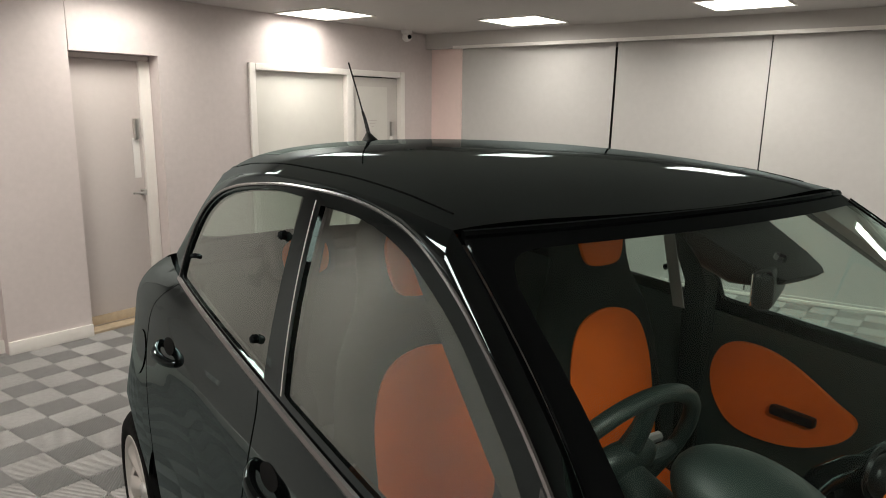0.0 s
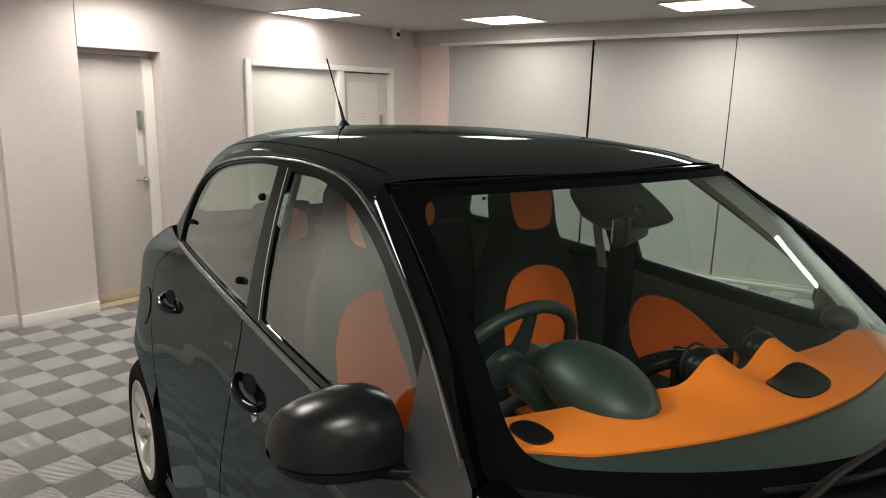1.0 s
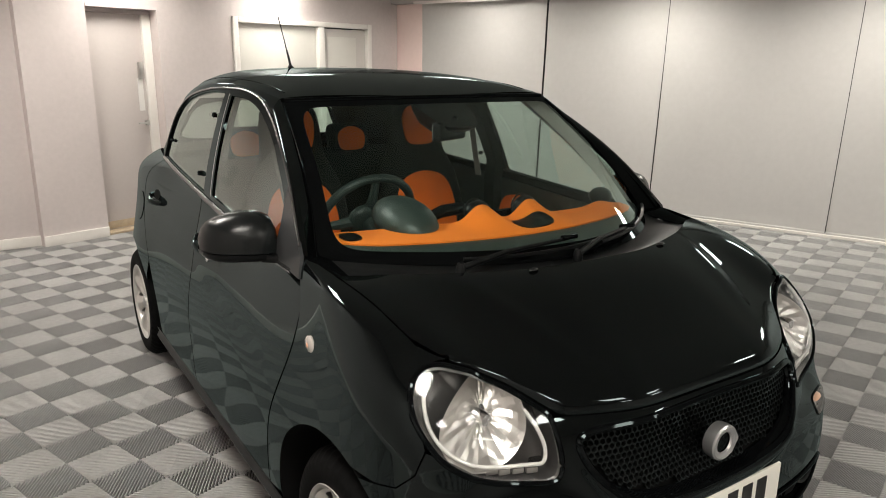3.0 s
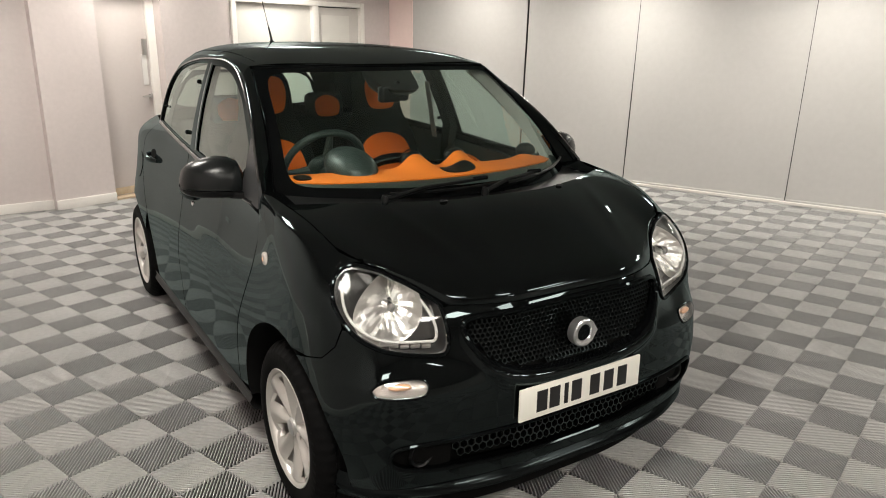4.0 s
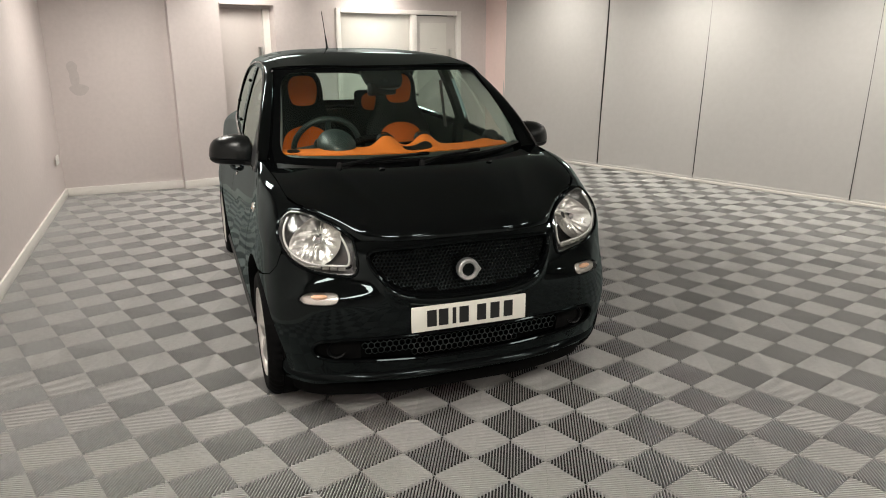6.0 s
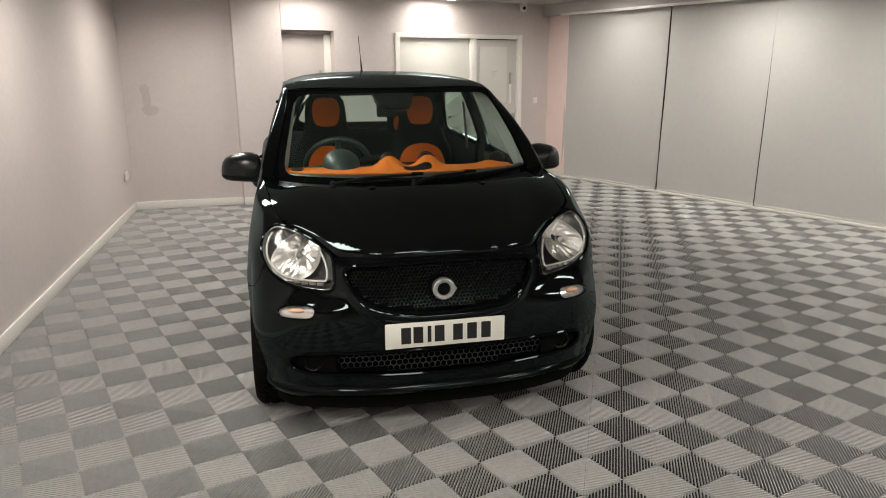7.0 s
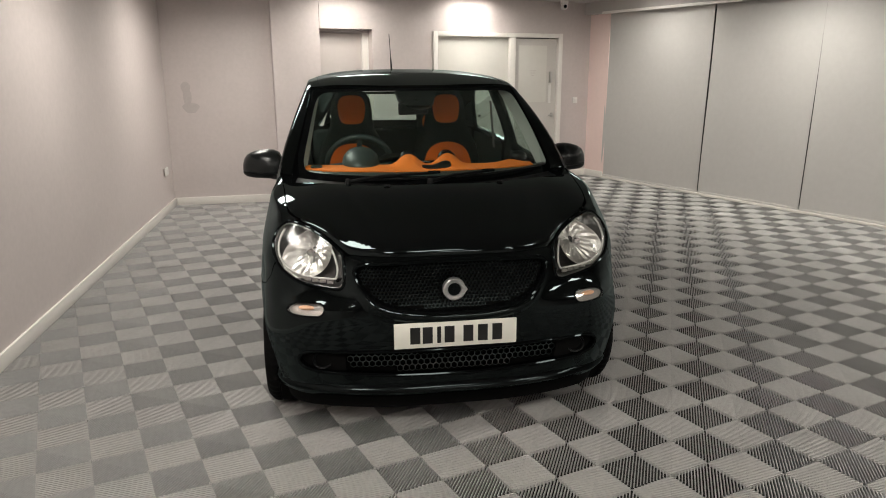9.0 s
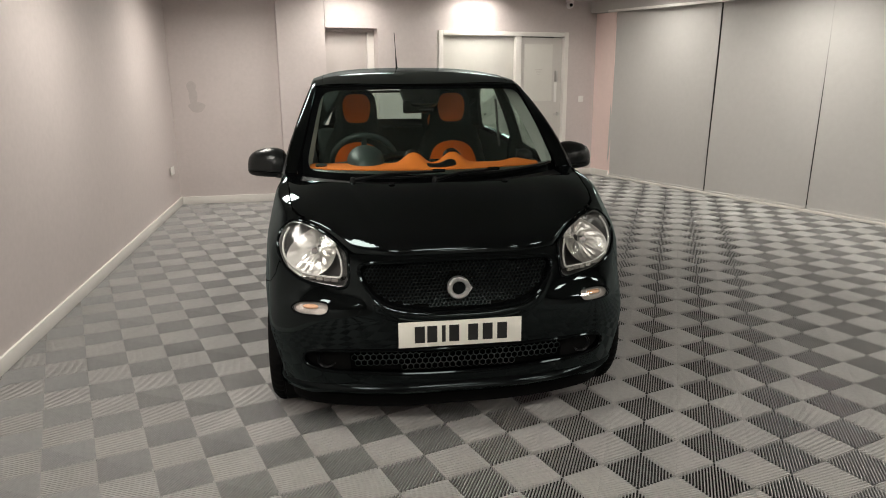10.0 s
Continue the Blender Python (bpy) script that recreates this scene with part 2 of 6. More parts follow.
def catmull(points, n=8, closed=False):
    """Smooth curve through the points, n steps a span."""
    p = [np.array(q, float) for q in points]
    k = len(p)
    out = []
    for i in range(k if closed else k - 1):
        if closed:
            a, b, c, d = p[(i - 1) % k], p[i], p[(i + 1) % k], p[(i + 2) % k]
        else:
            b, c = p[i], p[i + 1]
            a = p[i - 1] if i > 0 else 2 * b - c
            d = p[i + 2] if i + 2 < k else 2 * c - b
        for s in range(n):
            t = s / n
            out.append(0.5 * (2 * b + (c - a) * t + (2 * a - 5 * b + 4 * c - d) * t * t + (3 * b - a - 3 * c + d) * t ** 3))
    if not closed:
        out.append(p[-1])
    return [tuple(q) for q in out]


def dense(points, step):
    """The closed polygon with its edges cut to the step."""
    out = []
    for i, a in enumerate(points):
        b = points[(i + 1) % len(points)]
        d = math.dist(a, b)
        if d < 1e-6:
            continue
        n = max(1, round(d / step))
        for k in range(n):
            out.append((a[0] + (b[0] - a[0]) * k / n, a[1] + (b[1] - a[1]) * k / n))
    return out


def inside(poly, pts):
    poly, pts = np.array(poly), np.array(pts)
    x, y = pts[:, 0], pts[:, 1]
    r = np.zeros(len(pts), bool)
    x1, y1 = poly[:, 0], poly[:, 1]
    x2, y2 = np.roll(x1, -1), np.roll(y1, -1)
    for a, b, c, d in zip(x1, y1, x2, y2):
        if b != d:
            cross = ((b > y) != (d > y)) & (x < (c - a) * (y - b) / (d - b) + a)
            r ^= cross
    return r


from mathutils.geometry import delaunay_2d_cdt


def fill(outline, holes=(), step=0.03):
    """Triangles of a flat region with holes, on an even grid of points. Returns points, triangles and boundary loops."""
    loops = [dense(outline, step)] + [dense(h, step) for h in holes]
    pts, edges, marks = [], [], []
    for lp in loops:
        o = len(pts)
        pts += lp
        edges += [(o + i, o + (i + 1) % len(lp)) for i in range(len(lp))]
        marks.append(list(range(o, o + len(lp))))
    bnd = np.array(pts)
    lo, hi = bnd.min(0), bnd.max(0)
    gx, gy = np.meshgrid(np.arange(lo[0], hi[0], step), np.arange(lo[1], hi[1], step * 0.87))
    gx[::2] += step / 2
    grid = np.stack([gx.ravel(), gy.ravel()], 1)
    ok = inside(loops[0], grid)
    for h in loops[1:]:
        ok &= ~inside(h, grid)
    grid = grid[ok]
    if len(grid):
        d = np.full(len(grid), 9.0)
        for c in range(0, len(bnd), 200):
            d = np.minimum(d, np.sqrt(((grid[:, None] - bnd[None, c:c + 200]) ** 2).sum(2)).min(1))
        grid = grid[d > step * 0.55]
    allp = [Vector(p) for p in pts] + [Vector(p) for p in grid]
    v, e, f, ov, oe, of = delaunay_2d_cdt(allp, edges, [], 0, 1e-6)
    v = np.array([tuple(p) for p in v])
    cen = np.array([v[list(t)].mean(0) for t in f])
    ok = inside(loops[0], cen)
    for h in loops[1:]:
        ok &= ~inside(h, cen)
    tri = [tuple(t) for t, k in zip(f, ok) if k]
    back = {}
    for i, o in enumerate(ov):
        for q in o:
            back[q] = i
    rings = [[back[q] for q in m] for m in marks]
    return v, tri, rings


def panel(name, outline, lift, mat, parent, holes=(), step=0.03, depth=0.012, toward=None, label="", offset=0.0, keep_rims=None):
    """A sheet over a 2D outline, lifted onto a surface, with its edges folded inward by depth. toward: a point that lies inside the body."""
    v, tri, rings = fill(outline, holes, step)
    p = np.array([lift(a, b) for a, b in v])
    nrm = np.zeros_like(p)
    t = np.array(tri)
    fn = np.cross(p[t[:, 1]] - p[t[:, 0]], p[t[:, 2]] - p[t[:, 0]])
    for k in range(3):
        np.add.at(nrm, t[:, k], fn)
    c = np.array(toward if toward is not None else (0, 1.7, 0.75))
    used = np.unique(t)
    if np.einsum("ij,ij->i", fn, p[t].mean(1) - c).sum() < 0:
        tri = [f[::-1] for f in tri]
        nrm = -nrm
    nrm /= np.maximum(np.linalg.norm(nrm, axis=1, keepdims=True), 1e-9)
    p = p + nrm * offset
    verts, faces = [tuple(q) for q in p], list(tri)
    if depth:
        for ri, ring in enumerate(rings):
            o = len(verts)
            n = len(ring)
            verts += [tuple(p[i]) for i in ring] + [tuple(p[i] - nrm[i] * depth) for i in ring]
            for k in range(n):
                l = (k + 1) % n
                faces.append((o + k, o + l, o + n + l, o + n + k))
    return build(name, verts, faces, mat, parent, label)


# ---- the room --------------------------------------------------------------
CEIL = 2.42
BEAM = 2.262
WALL_A = radians(19.7)
WU = Vector((math.cos(WALL_A), math.sin(WALL_A), 0))
WN = Vector((math.sin(WALL_A), -math.cos(WALL_A), 0))
W0 = Vector((0.078, 6.274, 0))
WROT = Matrix((WU, -WN, Vector((0, 0, 1)))).transposed()


def on_wall(s, d, z):
    return W0 + WU * s + WN * d + Vector((0, 0, z))


def wall_box(name, s0, s1, d0, d1, z0, z1, mat, parent=None, bevel=0.0, label=""):
    c = on_wall((s0 + s1) / 2, (d0 + d1) / 2, (z0 + z1) / 2)
    return part(name, box_bm((s1 - s0, d1 - d0, z1 - z0), c, bevel, WROT), mat, parent, label)


def slab(name, a, b, thick, z0, z1, mat, away=None):
    """A straight wall from a to b; thick grows to the right of a-b."""
    a, b = Vector((*a, 0)), Vector((*b, 0))
    d = (b - a).normalized()
    n = Vector((d.y, -d.x, 0))
    c = (a + b) / 2 + n * thick / 2
    rot = Matrix((d, -n, Vector((0, 0, 1)))).transposed()
    bm = box_bm(((b - a).length, abs(thick), z1 - z0), (c.x, c.y, (z0 + z1) / 2), 0, rot)
    return part(name, bm, mat, None, "", False)


CORNER_L = (-2.305, 5.915)
LEFT_END = (-2.235, -5.2)
tagged(slab("wall_left", CORNER_L, LEFT_END, 0.2, 0, CEIL, M_WALL), "plain lilac-grey painted wall with scalloped lamp light", "wall", kind="structure")
tagged(slab("wall_back_left", (-1.06, 5.975), (-2.50, 5.905), 0.2, 0, CEIL, M_WALL), "lilac-grey painted end wall with a dark scuff", "wall", kind="structure")
# pier beside the recessed door
slab("wall_pier", (-0.548, 6.052), (-1.085, 5.895), 0.4, 0, CEIL, M_WALL)
tagged(bpy.data.objects["wall_pier"], "lilac-grey painted wall pier beside a recessed door", "wall", kind="structure")
# back wall: header over the door, field, panel opening
wall_box("wall_header", -0.66, 0.0, -0.30, 0.0, 2.005, CEIL, M_WALL)
tagged(bpy.data.objects["wall_header"], "painted wall above the recessed grey door", "wall", kind="structure")
wall_box("wall_back", 0.0, 0.825, -0.30, 0.0, 0, CEIL, M_WALL)
wall_box("wall_back_upper", 0.825, 2.87, -0.30, 0.0, 2.0, CEIL, M_WALL)
wall_box("wall_back_right", 2.87, 3.55, -0.30, 0.0, 0, CEIL, M_WALL)
wall_box("wall_return", 3.365, 3.55, 0.0, 0.41, 0, CEIL, M_PINK)
for n, l in (("wall_back", "lilac-grey painted back wall lit from above"), ("wall_back_upper", "painted wall above a white panelled frame"), ("wall_back_right", "painted wall strip with a light switch"), ("wall_return", "pale pink painted wall return beside the blinds")):
    tagged(bpy.data.objects[n], l, "wall", kind="structure")

# recessed door
door = tagged(empty("door_1"), "closed flat grey door with keypad lock and lever handle", "door", kind="structure")
wall_box("leaf", -0.66, -0.09, -0.185, -0.14, 0.012, 1.965, M_DOOR, door, 0.002)
wall_box("jamb", -0.088, -0.003, -0.185, -0.115, 0.0, 1.965, M_WHITE, door, 0.004, "white painted door jamb")
wall_box("head", -0.66, -0.003, -0.185, -0.115, 1.967, 2.003, M_DOOR, door, 0.004)
wall_box("threshold", -0.66, -0.0, -0.18, -0.02, 0.0, 0.02, M_WOOD, door, 0.003, "pale wooden threshold")
wall_box("kick_board", -0.64, -0.10, -0.138, -0.132, 0.03, 0.10, M_WOOD, door, 0.002, "pale wooden strip")
wall_box("push_plate", -0.172, -0.118, -0.1385, -0.134, 1.10, 1.40, M_PLASTIC_W, door, 0.001, "white push plate")
wall_box("keypad", -0.163, -0.122, -0.134, -0.10, 1.39, 1.545, M_STEEL, door, 0.008, "steel keypad lock")
wall_box("lever", -0.215, -0.115, -0.105, -0.09, 0.978, 0.996, M_STEEL, door, 0.006, "steel lever handle")
wall_box("rose", -0.135, -0.105, -0.138, -0.095, 0.965, 1.01, M_STEEL, door, 0.006, "steel handle rose")
# white frame with a fixed panel and a door
frame2 = tagged(empty("door_2"), "white framed partition with blank panel and closed white door", "door", kind="structure")
for n, a in (("post", (0.828, 0.89, 0.0, 2.0)), ("post", (1.99, 2.08, 0.0, 1.94)), ("post", (2.80, 2.868, 0.0, 2.0)), ("top_rail", (0.892, 2.798, 1.942, 1.998))):
    wall_box(n, a[0], a[1], -0.08, 0.022, a[2], a[3], M_WHITE, frame2, 0.005)
wall_box("blank_panel", 0.892, 1.988, -0.06, -0.03, 0.0, 1.94, M_BOARD, frame2, 0.001, "plain off-white panel")
wall_box("leaf", 2.082, 2.798, -0.07, -0.03, 0.01, 1.93, M_LEAF, frame2, 0.002, "grey-white door leaf")
wall_box("poster", 2.16, 2.63, -0.029, -0.022, 1.08, 1.84, M_BOARD, frame2, 0.002, "off-white board on the door")
wall_box("keypad", 2.675, 2.715, -0.03, 0.005, 1.34, 1.49, M_STEEL, frame2, 0.006, "steel keypad lock")
wall_box("push_plate", 2.672, 2.716, -0.03, -0.024, 1.06, 1.335, M_PLASTIC_W, frame2, 0.001, "white push plate")
wall_box("lever", 2.66, 2.75, 0.0, 0.014, 0.885, 0.903, M_STEEL, frame2, 0.005, "steel lever handle")
wall_box("rose", 2.725, 2.75, -0.03, 0.004, 0.87, 0.92, M_STEEL, frame2, 0.005, "steel handle rose")
for k in range(3):
    wall_box("faded_line", 2.34 + 0.02 * k, 2.46 - 0.02 * k, -0.0218, -0.0212, 1.50 - 0.03 * k, 1.508 - 0.03 * k, M_DOOR, frame2)

# skirting
def skirt(a, b, name="baseboard"):
    a, b = Vector((*a, 0)), Vector((*b, 0))
    d = (b - a).normalized()
    n = Vector((d.y, -d.x, 0))
    rot = Matrix((d, -n, Vector((0, 0, 1)))).transposed()
    c = (a + b) / 2 - n * 0.009
    return tagged(part(name, box_bm(((b - a).length, 0.018, 0.09), (c.x, c.y, 0.045), 0.005, rot), M_WHITE), "white gloss skirting board along the wall", "skirting board", kind="structure")


skirt(CORNER_L, LEFT_END)
skirt((-1.06, 5.975), (CORNER_L[0] + 0.02, CORNER_L[1] - 0.001))
skirt((-0.548, 6.052), (-1.085, 5.895))
for s0, s1 in ((0.0, 0.825), (2.87, 3.365)):
    a, b = on_wall(s1, 0, 0), on_wall(s0, 0, 0)
    skirt((a.x, a.y), (b.x, b.y))
a, b = on_wall(3.365, 0.40, 0), on_wall(3.365, 0.02, 0)
skirt((a.x, a.y), (b.x, b.y))

# switch, socket, scuff, ceiling camera
sw = tagged(empty("light_switch"), "square white light switch on the painted wall", "switch")
wall_box("plate", 3.088, 3.172, 0.0, 0.009, 1.05, 1.134, M_PLASTIC_W, sw, 0.003)
wall_box("rocker", 3.112, 3.148, 0.009, 0.013, 1.07, 1.114, M_PLASTIC_W, sw, 0.002)
so = tagged(empty("wall_socket"), "white double socket low on the grey wall", "socket")
part("plate", box_bm((0.01, 0.15, 0.087), (-2.280, 5.50, 0.455), 0.003), M_PLASTIC_W, so)
for k in (-1, 1):
    part("outlet", box_bm((0.004, 0.05, 0.05), (-2.274, 5.50 + k * 0.036, 0.452), 0.001), M_PLASTIC_W, so)
for k, (sx, sz, w, h) in enumerate(((-2.078, 1.34, 0.05, 0.075), (-2.035, 1.12, 0.09, 0.06), (-2.066, 1.22, 0.045, 0.13))):
    pts = [(sx + w * math.cos(a) * (1 + 0.15 * math.sin(3 * a)), 5.8935 + 0.07 * (sx + 2.075), sz + h * math.sin(a)) for a in np.linspace(0, 2 * math.pi, 24, endpoint=False)]
    pts = [(x, 5.905 + (x + 2.50) * 0.0486 - 0.002 - 0.001 * k, z) for x, y, z in pts]
    tagged(build("wall_scuff", pts, [tuple(range(24))], M_STAIN), "dark scuff mark on the painted wall", "scuff", kind="structure")
cc = tagged(empty("security_camera"), "small white dome security camera under the ceiling", "security camera")
cx, cy = 2.75, 7.12
v, f = lathe([(0.0, CEIL), (0.055, CEIL), (0.055, CEIL - 0.03), (0.045, CEIL - 0.04), (0, CEIL - 0.04)], 20, "z")
build("mount", [(x + cx, y + cy, z) for x, y, z in v], f, M_PLASTIC_W, cc)
v, f = lathe([(0.0, 0.05), (0.03, 0.045), (0.045, 0.02), (0.045, -0.015), (0.03, -0.035), (0, -0.04)], 18, "y")
build("head", [(x + cx, y * 1.2 + cy - 0.01, z + CEIL - 0.07) for x, y, z in v], f, M_PLASTIC_W, cc)
v, f = lathe([(0, -0.052), (0.022, -0.05), (0.024, -0.035)], 14, "y")
build("lens", [(x + cx, y + cy - 0.012, z + CEIL - 0.07) for x, y, z in v], f, M_GLOSSBLK, cc)

# blinds along the other side, under a boxed beam
BA = radians(-68.0)
BU = Vector((math.cos(BA), math.sin(BA), 0))
BN = Vector((math.sin(BA), -math.cos(BA), 0))
B0 = Vector((3.38, 7.07, 0))
BROT = Matrix((BU, -BN, Vector((0, 0, 1)))).transposed()


def blind_box(name, s0, s1, d0, d1, z0, z1, mat, parent=None, bevel=0.0, label=""):
    c = B0 + BU * (s0 + s1) / 2 + BN * (d0 + d1) / 2 + Vector((0, 0, (z0 + z1) / 2))
    return part(name, box_bm((s1 - s0, d1 - d0, z1 - z0), c, bevel, BROT), mat, parent, label)


tagged(blind_box("beam", -0.5, 13.0, -0.6, 0.11, BEAM, CEIL, M_CEIL), "boxed ceiling beam above the blinds", "beam", kind="structure")
tagged(blind_box("beam_rail", 0.0, 13.0, 0.112, 0.128, BEAM - 0.012, BEAM + 0.02, M_WHITE, None, 0.003), "pale rail along the lower edge of the beam", "rail", kind="structure")
# near-black colour stands in for the shade visible between the blinds
tagged(blind_box("wall_behind_blinds", -0.2, 13.0, -0.75, -0.60, 0, BEAM, M_SHADOWGAP), "near-black sheet that paints the shade in the blind gaps", "wall", kind="structure")
tagged(blind_box("blind_track", 0.0, 13.0, -0.03, 0.035, 0.0, 0.028, M_WHITE, None, 0.004), "pale floor strip under the blinds", "floor strip", kind="structure")
edges = [-0.01, 1.735, 3.095, 4.81, 6.55, 8.2, 9.9, 11.6, 13.0]
for k in range(len(edges) - 1):
    s0, s1 = edges[k], edges[k + 1]
    gap = 0.023 if k == 0 else 0.013 if k == 1 else 0.007
    rows = []
    n = 26
    for i in range(n + 1):
        q = i / n
        s = s0 + (s1 - gap - s0) * q
        curl = 0.012 * math.exp(-((1 - q) * 14) ** 2) + 0.016 * math.exp(-(q * 12) ** 2)
        col = []
        for j in range(9):
            z = 0.03 + (BEAM - 0.035) * j / 8
            w = 0.004 * math.sin(5.1 * q + 2 * k) * math.sin(3 * j / 8 + k) + curl * (0.6 + 0.4 * math.sin(j * 0.7 + k))
            p = B0 + BU * (s + 0.055 * z / BEAM) + BN * (w - 0.004 * (k % 2)) + Vector((0, 0, z))
            col.append(p)
        rows.append(col)
    back = [[q - BN * 0.003 for q in c] for c in rows]
    v, f = loft([list(a) + list(b)[::-1] for a, b in zip(rows, back)], closed=True)
    b = empty("window_blind", B0 + BU * s0)
    tagged(b, "full-height pale grey fabric panel blind, closed", "blind", group="blinds along the shopfront")
    o = build("fabric", [Vector(q) - (B0 + BU * s0) for q in v], f, M_BLIND, b)
    o2 = blind_box("bottom_bar", s0 + 0.004, s1 - gap - 0.004, -0.008, 0.016, 0.0285, 0.05, M_BLIND, None, 0.003)
    o2.data.transform(Matrix.Translation(-(B0 + BU * s0)))
    o2.parent = b

# rest of the shell, behind and beside the camera
far = B0 + BU * 13.0
tagged(slab("wall_behind", (far.x + 0.3, far.y), (LEFT_END[0] - 0.2, LEFT_END[1]), -0.2, 0, CEIL, M_WALL), "plain painted wall closing the showroom", "wall", kind="structure")
tagged(part("ceiling", box_bm((14, 17, 0.15), (2.5, 1.0, CEIL + 0.075)), M_CEIL, None, "", False), "flat pale painted ceiling with square panel lights", "ceiling", kind="structure")
tagged(part("subfloor", box_bm((14, 17, 0.1), (2.5, 1.0, -0.072)), M_TILEBASE, None, "", False), "dark screed under the tiles", "floor", kind="structure")

# square ceiling lights
# the lamp at (-1.35, -0.3) is unseen, added to brighten the cabin
SPOTS = [(-0.14, 5.66), (1.49, 6.37), (3.14, 5.72), (3.72, 3.88), (4.42, 2.0), (5.1, 0.15), (-1.35, 4.55), (-1.35, 2.15), (-1.35, -0.3), (-1.35, -2.3), (0.2, -2.2), (1.9, -2.2), (3.4, -1.5), (0.9, -4.2), (3.2, -3.8)]
lamp = tagged(empty("ceiling_light"), "square white recessed LED panel light, switched on", "ceiling light", group="panel lights in the ceiling")
bm = bmesh.new()
for sx, sy, w, h in ((0, 0.292, 0.6, 0.016), (0, -0.292, 0.6, 0.016), (0.292, 0, 0.016, 0.568), (-0.292, 0, 0.016, 0.568)):
    box_bm((w, h, 0.012), (sx, sy, -0.006), 0, None, 1, bm)
part("frame", bm, M_WHITE, lamp)
part("diffuser", box_bm((0.568, 0.568, 0.008), (0, 0, -0.004)), M_PANEL, lamp, "glowing white diffuser", False)
bulb = bpy.data.lights.new("lamp", "AREA")
bulb.shape, bulb.size, bulb.energy, bulb.color, bulb.spread = "SQUARE", 0.55, PANEL_WATTS, (1.0, 0.955, 0.87), radians(160)
bulb_ob = new("lamp", bulb)
bulb_ob.parent = lamp
bulb_ob.location = (0, 0, -0.014)
dim = bulb.copy()
dim.name = "dim_lamp"
dim.energy = DIM_WATTS
for k, (s, d) in enumerate(SPOTS):
    q = Vector((s, d, CEIL - 0.0005))
    m = Matrix.Translation(q) @ Matrix.Rotation(WALL_A, 4, "Z")
    if k == 0:
        lamp.matrix_basis = m
        one = lamp
    else:
        one = copy_thing(lamp, m)
    if k in (0, 1, 2, 10, 11, 13):
        for c in one.children:
            if c.type == "LIGHT":
                c.data = dim
    elif k > 0:
        for c in one.children:
            if c.type == "LIGHT":
                c.data = bulb
# ---- the car: surfaces -----------------------------------------------------
car = tagged(empty("car"), "small black five-door hatchback, parked, with orange and black interior", "car")
# plan outline at bumper height, from the middle of the nose round to the tail
_C = catmull([(0, 0), (0.14, 0.0), (0.27, 0.006), (0.42, 0.028), (0.54, 0.06), (0.64, 0.10), (0.705, 0.145), (0.76, 0.21), (0.798, 0.30), (0.818, 0.40), (0.827, 0.52), (0.83, 0.75), (0.832, 1.2), (0.832, 1.8), (0.832, 2.4), (0.83, 2.8), (0.818, 3.05), (0.79, 3.22), (0.73, 3.35), (0.62, 3.43), (0.45, 3.475), (0.2, 3.494), (0, 3.497)], 10)
_C = np.array(_C)
_U = np.concatenate([[0], np.cumsum(np.hypot(*np.diff(_C, axis=0).T))])
_T = np.gradient(_C, _U, axis=0)
_NRM = np.stack([_T[:, 1], -_T[:, 0]], 1)
_NRM /= np.linalg.norm(_NRM, axis=1, keepdims=True)
U_MAX = _U[-1]


def u_of_y(y):
    return float(np.interp(y, _C[:, 1], _U))


def u_of_x(x):
    k = int(np.argmax(_C[:, 1] > 0.6))
    return float(np.interp(abs(x), _C[:k, 0], _U[:k]))


_TABLES = {}


def I(table, q):
    """Smooth, overshoot-free reading of a table of pairs."""
    key = tuple(table)
    if key not in _TABLES:
        x = np.array([r[0] for r in key], float)
        y = np.array([r[1] for r in key], float)
        h = np.diff(x)
        d = np.diff(y) / h
        m = np.zeros(len(x))
        m[0], m[-1] = d[0], d[-1]
        for k in range(1, len(x) - 1):
            if d[k - 1] * d[k] > 0:
                w1, w2 = 2 * h[k] + h[k - 1], h[k] + 2 * h[k - 1]
                m[k] = (w1 + w2) / (w1 / d[k - 1] + w2 / d[k])
        xs = np.unique(np.concatenate([np.linspace(x[0], x[-1], 300), x]))
        k = np.clip(np.searchsorted(x, xs) - 1, 0, len(x) - 2)
        t = (xs - x[k]) / h[k]
        ys = y[k] * (1 + 2 * t) * (1 - t) ** 2 + h[k] * m[k] * t * (1 - t) ** 2 + y[k + 1] * t * t * (3 - 2 * t) + h[k] * m[k + 1] * t * t * (t - 1)
        _TABLES[key] = (xs, ys)
    return float(np.interp(q, *_TABLES[key]))


def rounded(table, q, n=15):
    """The same table with its corners rounded off."""
    key = (n, *table)
    if key not in _TABLES:
        x0, x1 = table[0][0], table[-1][0]
        xs = np.linspace(x0, x1, 401)
        ys = np.array([I(table, x) for x in xs])
        for _ in range(2):
            pad = np.concatenate([2 * ys[0] - ys[n:0:-1], ys, 2 * ys[-1] - ys[-2:-n - 2:-1]])
            ys = np.convolve(pad, np.ones(2 * n + 1) / (2 * n + 1), "valid")
        _TABLES[key] = (xs, ys)
    return float(np.interp(q, *_TABLES[key]))


